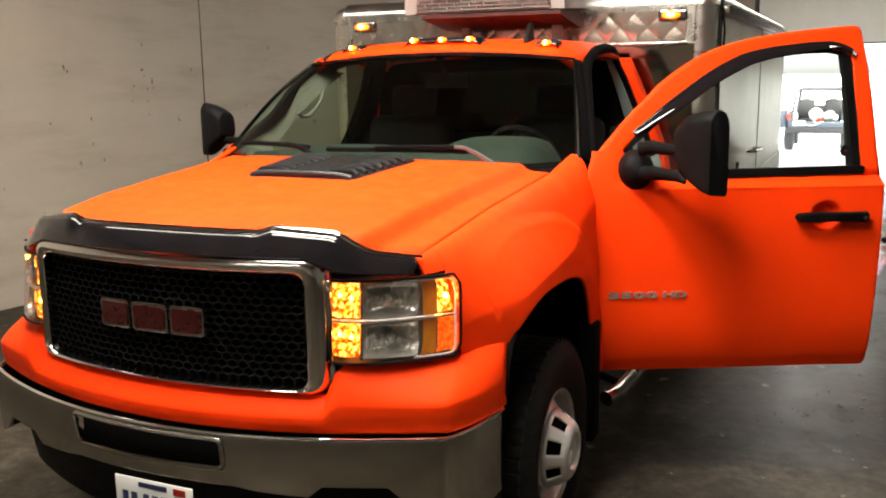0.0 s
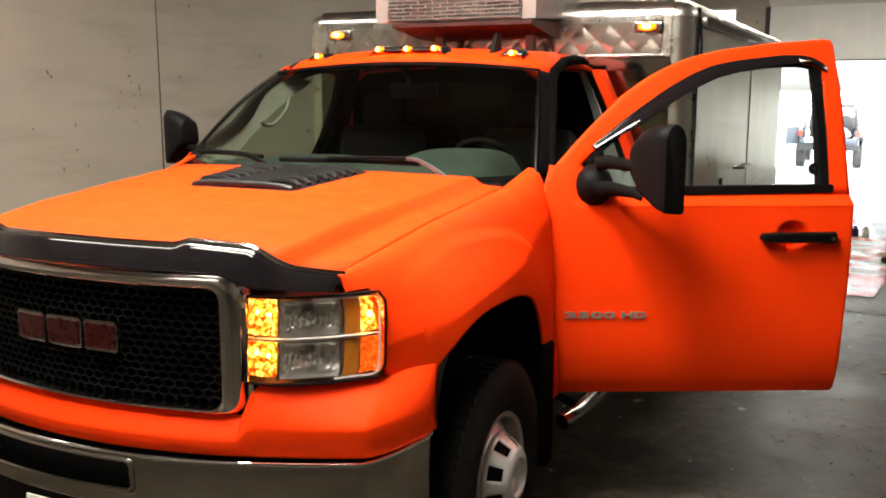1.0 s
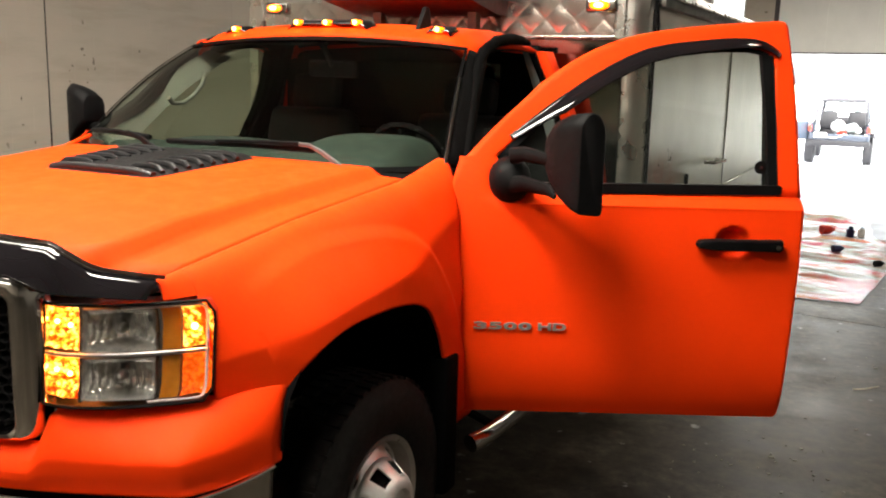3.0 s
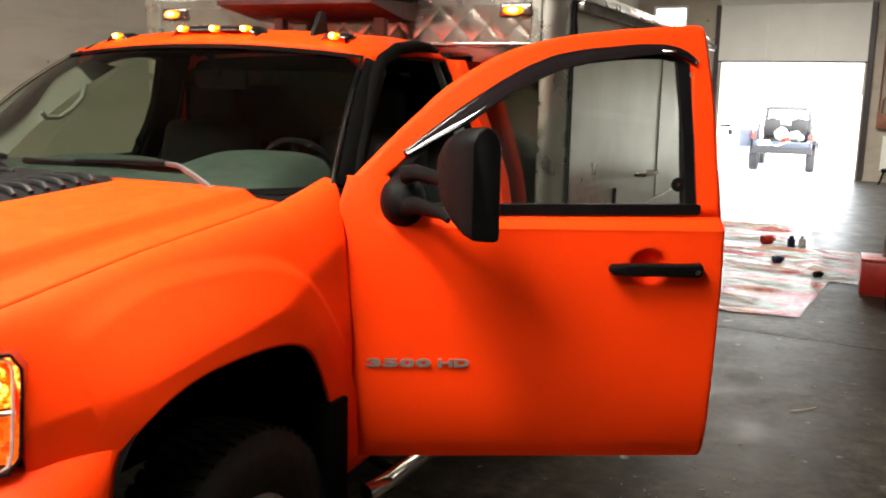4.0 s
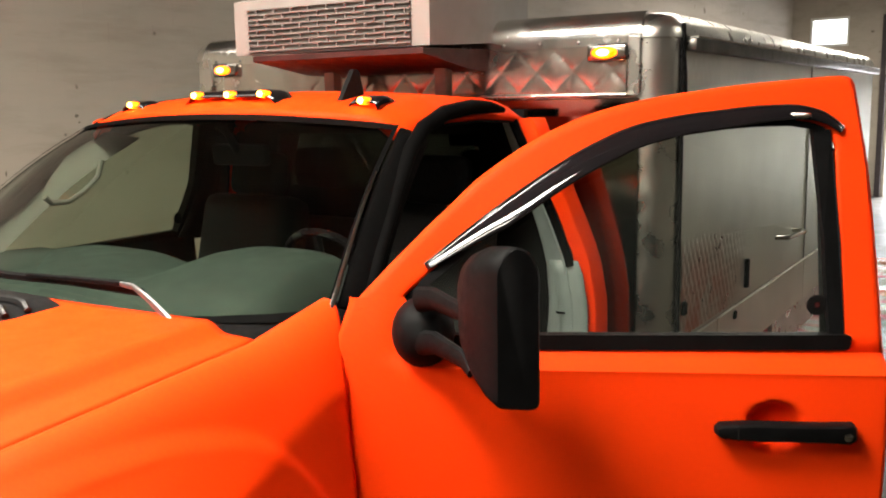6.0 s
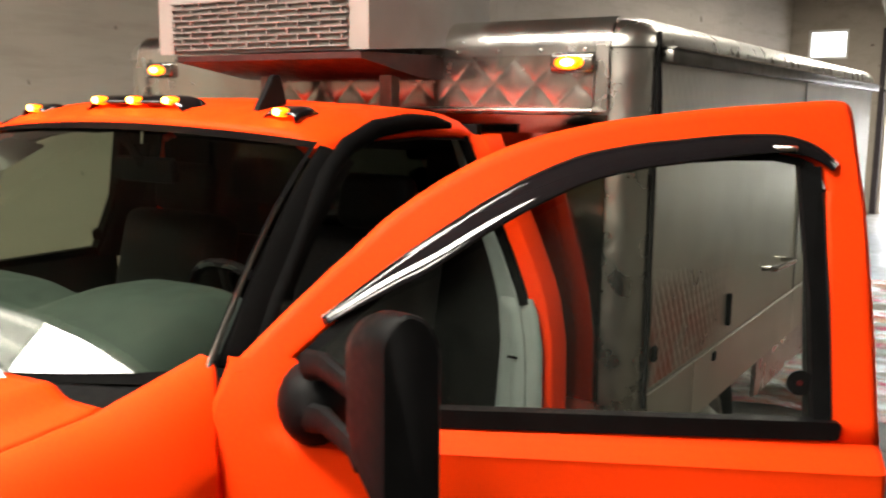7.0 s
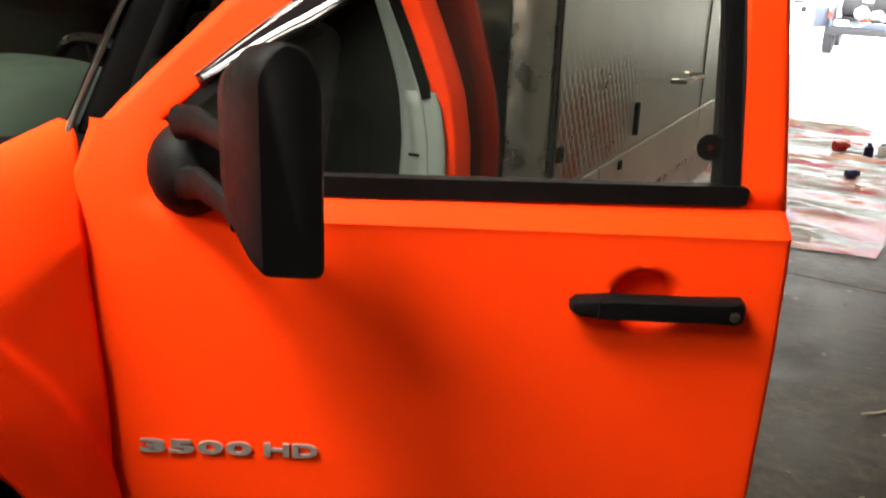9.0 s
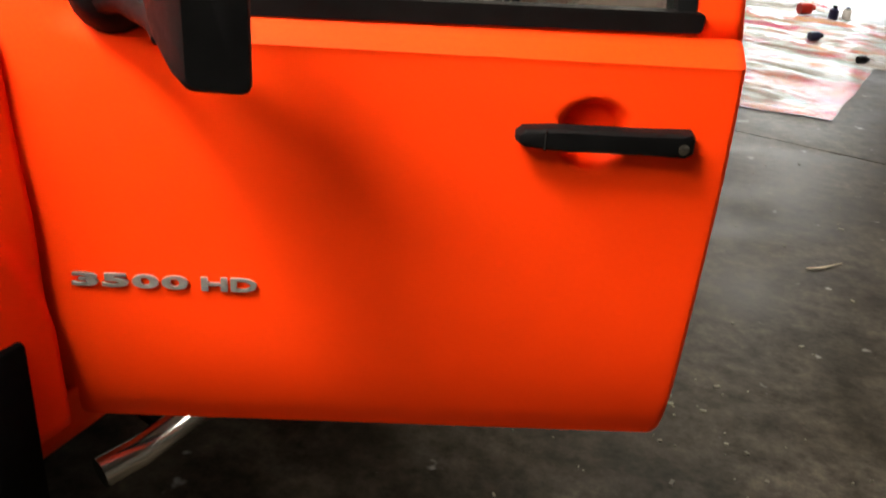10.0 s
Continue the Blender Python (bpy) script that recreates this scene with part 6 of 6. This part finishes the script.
for s in (-1, 1):
    for y in (0.55, 2.95):
        c = jp(s * 0.74, y, 0.40)
        w = part("wheel", lathe(c, (s, 0, 0), [(-0.12, 0.2), (-0.13, 0.3), (-0.10, 0.39), (0.10, 0.39), (0.13, 0.3), (0.12, 0.2), (0.08, 0.001)], 32), YARD_CAR_BLACK, yard_car)
        o = part("rim", lathe(c, (s, 0, 0), [(0.10, 0.2), (0.11, 0.12), (0.13, 0.06), (0.13, 0.001)], 20), ALLOY, None)
        o.parent = w
part("cargo_hoop", tube([jp(-0.45, -0.06, 0.86)] + [jp(-0.45 + 0.06 * k + 0.0, -0.10, 0.86 - 0.12 * math.sin(math.pi * k / 10)) for k in range(11)], 0.012, 6), WHITE, yard_car)
for k, (x, z, r, m) in enumerate(((-0.05, 1.02, 0.17, WHITE), (0.30, 0.98, 0.15, GREY_TRIM), (0.05, 0.88, 0.12, RED_BR), (0.42, 0.92, 0.10, WHITE))):
    g = thing("luggage_bag", jp(x, 0.35, z - r), "bundled bag in the car's open rear", "bag", "bags in the car")
    bm = bmesh.new()
    bmesh.ops.create_icosphere(bm, subdivisions=3, radius=r, matrix=Matrix.Translation(jp(x, 0.35, z)) @ Matrix.Diagonal((1.1, 0.9, 1.0, 1)))
    for v in bm.verts:
        v.co += 0.04 * noise.noise_vector(v.co * 9 + Vector((k, 0, 0)))
    part("cloth", bm, m, g)
# another car far off in the snow
c0 = Vector((-3.6, 52.0, -0.46))
far = thing("parked_car", c0, "pale car parked far off in the snow", "car")
part("car_body", box(c0 + Vector((0, 0, 0.62)), (1.7, 4.2, 0.6), bevel=0.12, seg=3), WHITE, far)
part("cabin", box(c0 + Vector((0, 0.2, 1.1)), (1.45, 2.2, 0.5), bevel=0.15, seg=3), GREY_TRIM, far)
part("bumper", box(c0 + Vector((0.1, -2.15, 0.5)), (1.4, 0.1, 0.14), bevel=0.03), BLACK, far)
for dx in (-0.7, 0.7):
    part("wheel", lathe(c0 + Vector((dx, -1.3, 0.32)), (1, 0, 0), [(-0.1, 0.001), (-0.1, 0.32), (0.1, 0.32), (0.1, 0.001)], 20), TYRE, far)

# straw and flecks of old paint on the concrete
STRAW = simple("dry_straw", (0.42, 0.36, 0.26), 0.7)
straw = part("straw", tube([(2.217, 8.084, 0.006), (2.25, 8.105, 0.007), (2.283, 8.136, 0.006), (2.348, 8.222, 0.005)], [0.004, 0.005, 0.005, 0.002], 6), STRAW, None)
tagged(straw, "curled dry straw lying on the concrete", "straw")
rng = random.Random(11)
flecks = bmesh.new()
for k in range(130):
    x, y = rng.uniform(1.3, 4.2), rng.uniform(5.6, 10.0)
    if rng.random() < 0.4:
        x, y = 2.0 + rng.gauss(0, 0.25), 6.75 + rng.gauss(0, 0.35)
    r = rng.choice((0.003, 0.004, 0.006, 0.011))
    add_box(flecks, (x, y, 0.002), (r * rng.uniform(0.8, 2.5), r, 0.004), Matrix.Rotation(rng.uniform(0, 3), 4, "Z"))
fl = part("paint_flecks", flecks, simple("old_fleck", (0.13, 0.12, 0.085), 0.6, var=0.6, scale=3.0), None, smooth=False)
tagged(fl, "pale paint flecks scattered on the concrete", "debris", kind="stuff")

# ---- the block courses of the long wall: 300 nearest as pieces, the rest joined ----
BW, BH = 0.40, 0.20


def block_mesh(w, name):
    m = bpy.data.meshes.new(name)
    bm = box((0, 0, 0), (0.012, w - 0.002, BH - 0.002), bevel=0.0008, seg=1)
    bm.to_mesh(m)
    bm.free()
    m.materials.append(WALL)
    return m


BLOCK, HALF = block_mesh(BW, "block"), block_mesh(BW / 2, "half_block")
rest = bmesh.new()
for row in range(int(CEIL_Z / BH)):
    z = BH * (row + 0.5)
    for col in range(74):
        v = V0 + BW * (col + 0.5) + (BW / 2 if row % 2 else 0)
        if v > V1 - 0.2:
            continue
        near = 4.4 <= v <= 12.4 and 0.8 <= z <= 3.8
        m = BM @ Matrix.Translation((U0 - 0.0048, v, z))
        if near:
            o = new("block", BLOCK)
            o.parent = wall_west
            o.matrix_basis = m
        else:
            add_box(rest, m.translation, (0.012, BW - 0.003, BH - 0.003), Matrix.Rotation(BUILD, 4, "Z"))
o = part("block_courses", rest, WALL, wall_west, smooth=False)
tagged(o, "painted concrete blocks in running bond", kind="stuff")

# chips and old bolt marks in the paint of the long wall
MARK = simple("chipped_paint", (0.19, 0.165, 0.135), 0.8, var=0.4, scale=60.0)
rng = random.Random(4)
scuffs = bmesh.new()
for v, z, w, h in ((6.90, 1.89, 0.04, 0.08), (6.93, 1.86, 0.03, 0.05), (7.71, 1.87, 0.05, 0.05), (7.73, 1.82, 0.03, 0.03), (7.82, 1.77, 0.04, 0.09), (7.83, 1.71, 0.02, 0.07),
                   (7.61, 1.73, 0.035, 0.035), (7.58, 1.69, 0.02, 0.02), (7.76, 1.70, 0.025, 0.025), (7.58, 1.60, 0.025, 0.025), (7.75, 1.59, 0.025, 0.03), (7.76, 1.47, 0.03, 0.025),
                   (7.13, 1.46, 0.025, 0.06), (7.13, 1.25, 0.04, 0.025), (7.23, 1.10, 0.025, 0.05), (8.30, 1.87, 0.03, 0.06), (6.73, 1.44, 0.03, 0.03)):
    ring = [scuffs.verts.new(BM @ Vector((U0 + 0.0025, v - 0.03 + w * 0.36 * math.cos(a) * rng.uniform(0.5, 1.1), z + h * 0.36 * math.sin(a) * rng.uniform(0.5, 1.1)))) for a in [2 * math.pi * k / 9 for k in range(9)]]
    back = [scuffs.verts.new(p.co - BM.to_3x3() @ Vector((0.004, 0, 0))) for p in ring]
    scuffs.faces.new(ring)
    for k in range(9):
        scuffs.faces.new((ring[k], back[k], back[(k + 1) % 9], ring[(k + 1) % 9]))
tagged(part("wall_chips", scuffs, MARK, wall_west, "dark chips in the wall paint", smooth=False), kind="stuff")
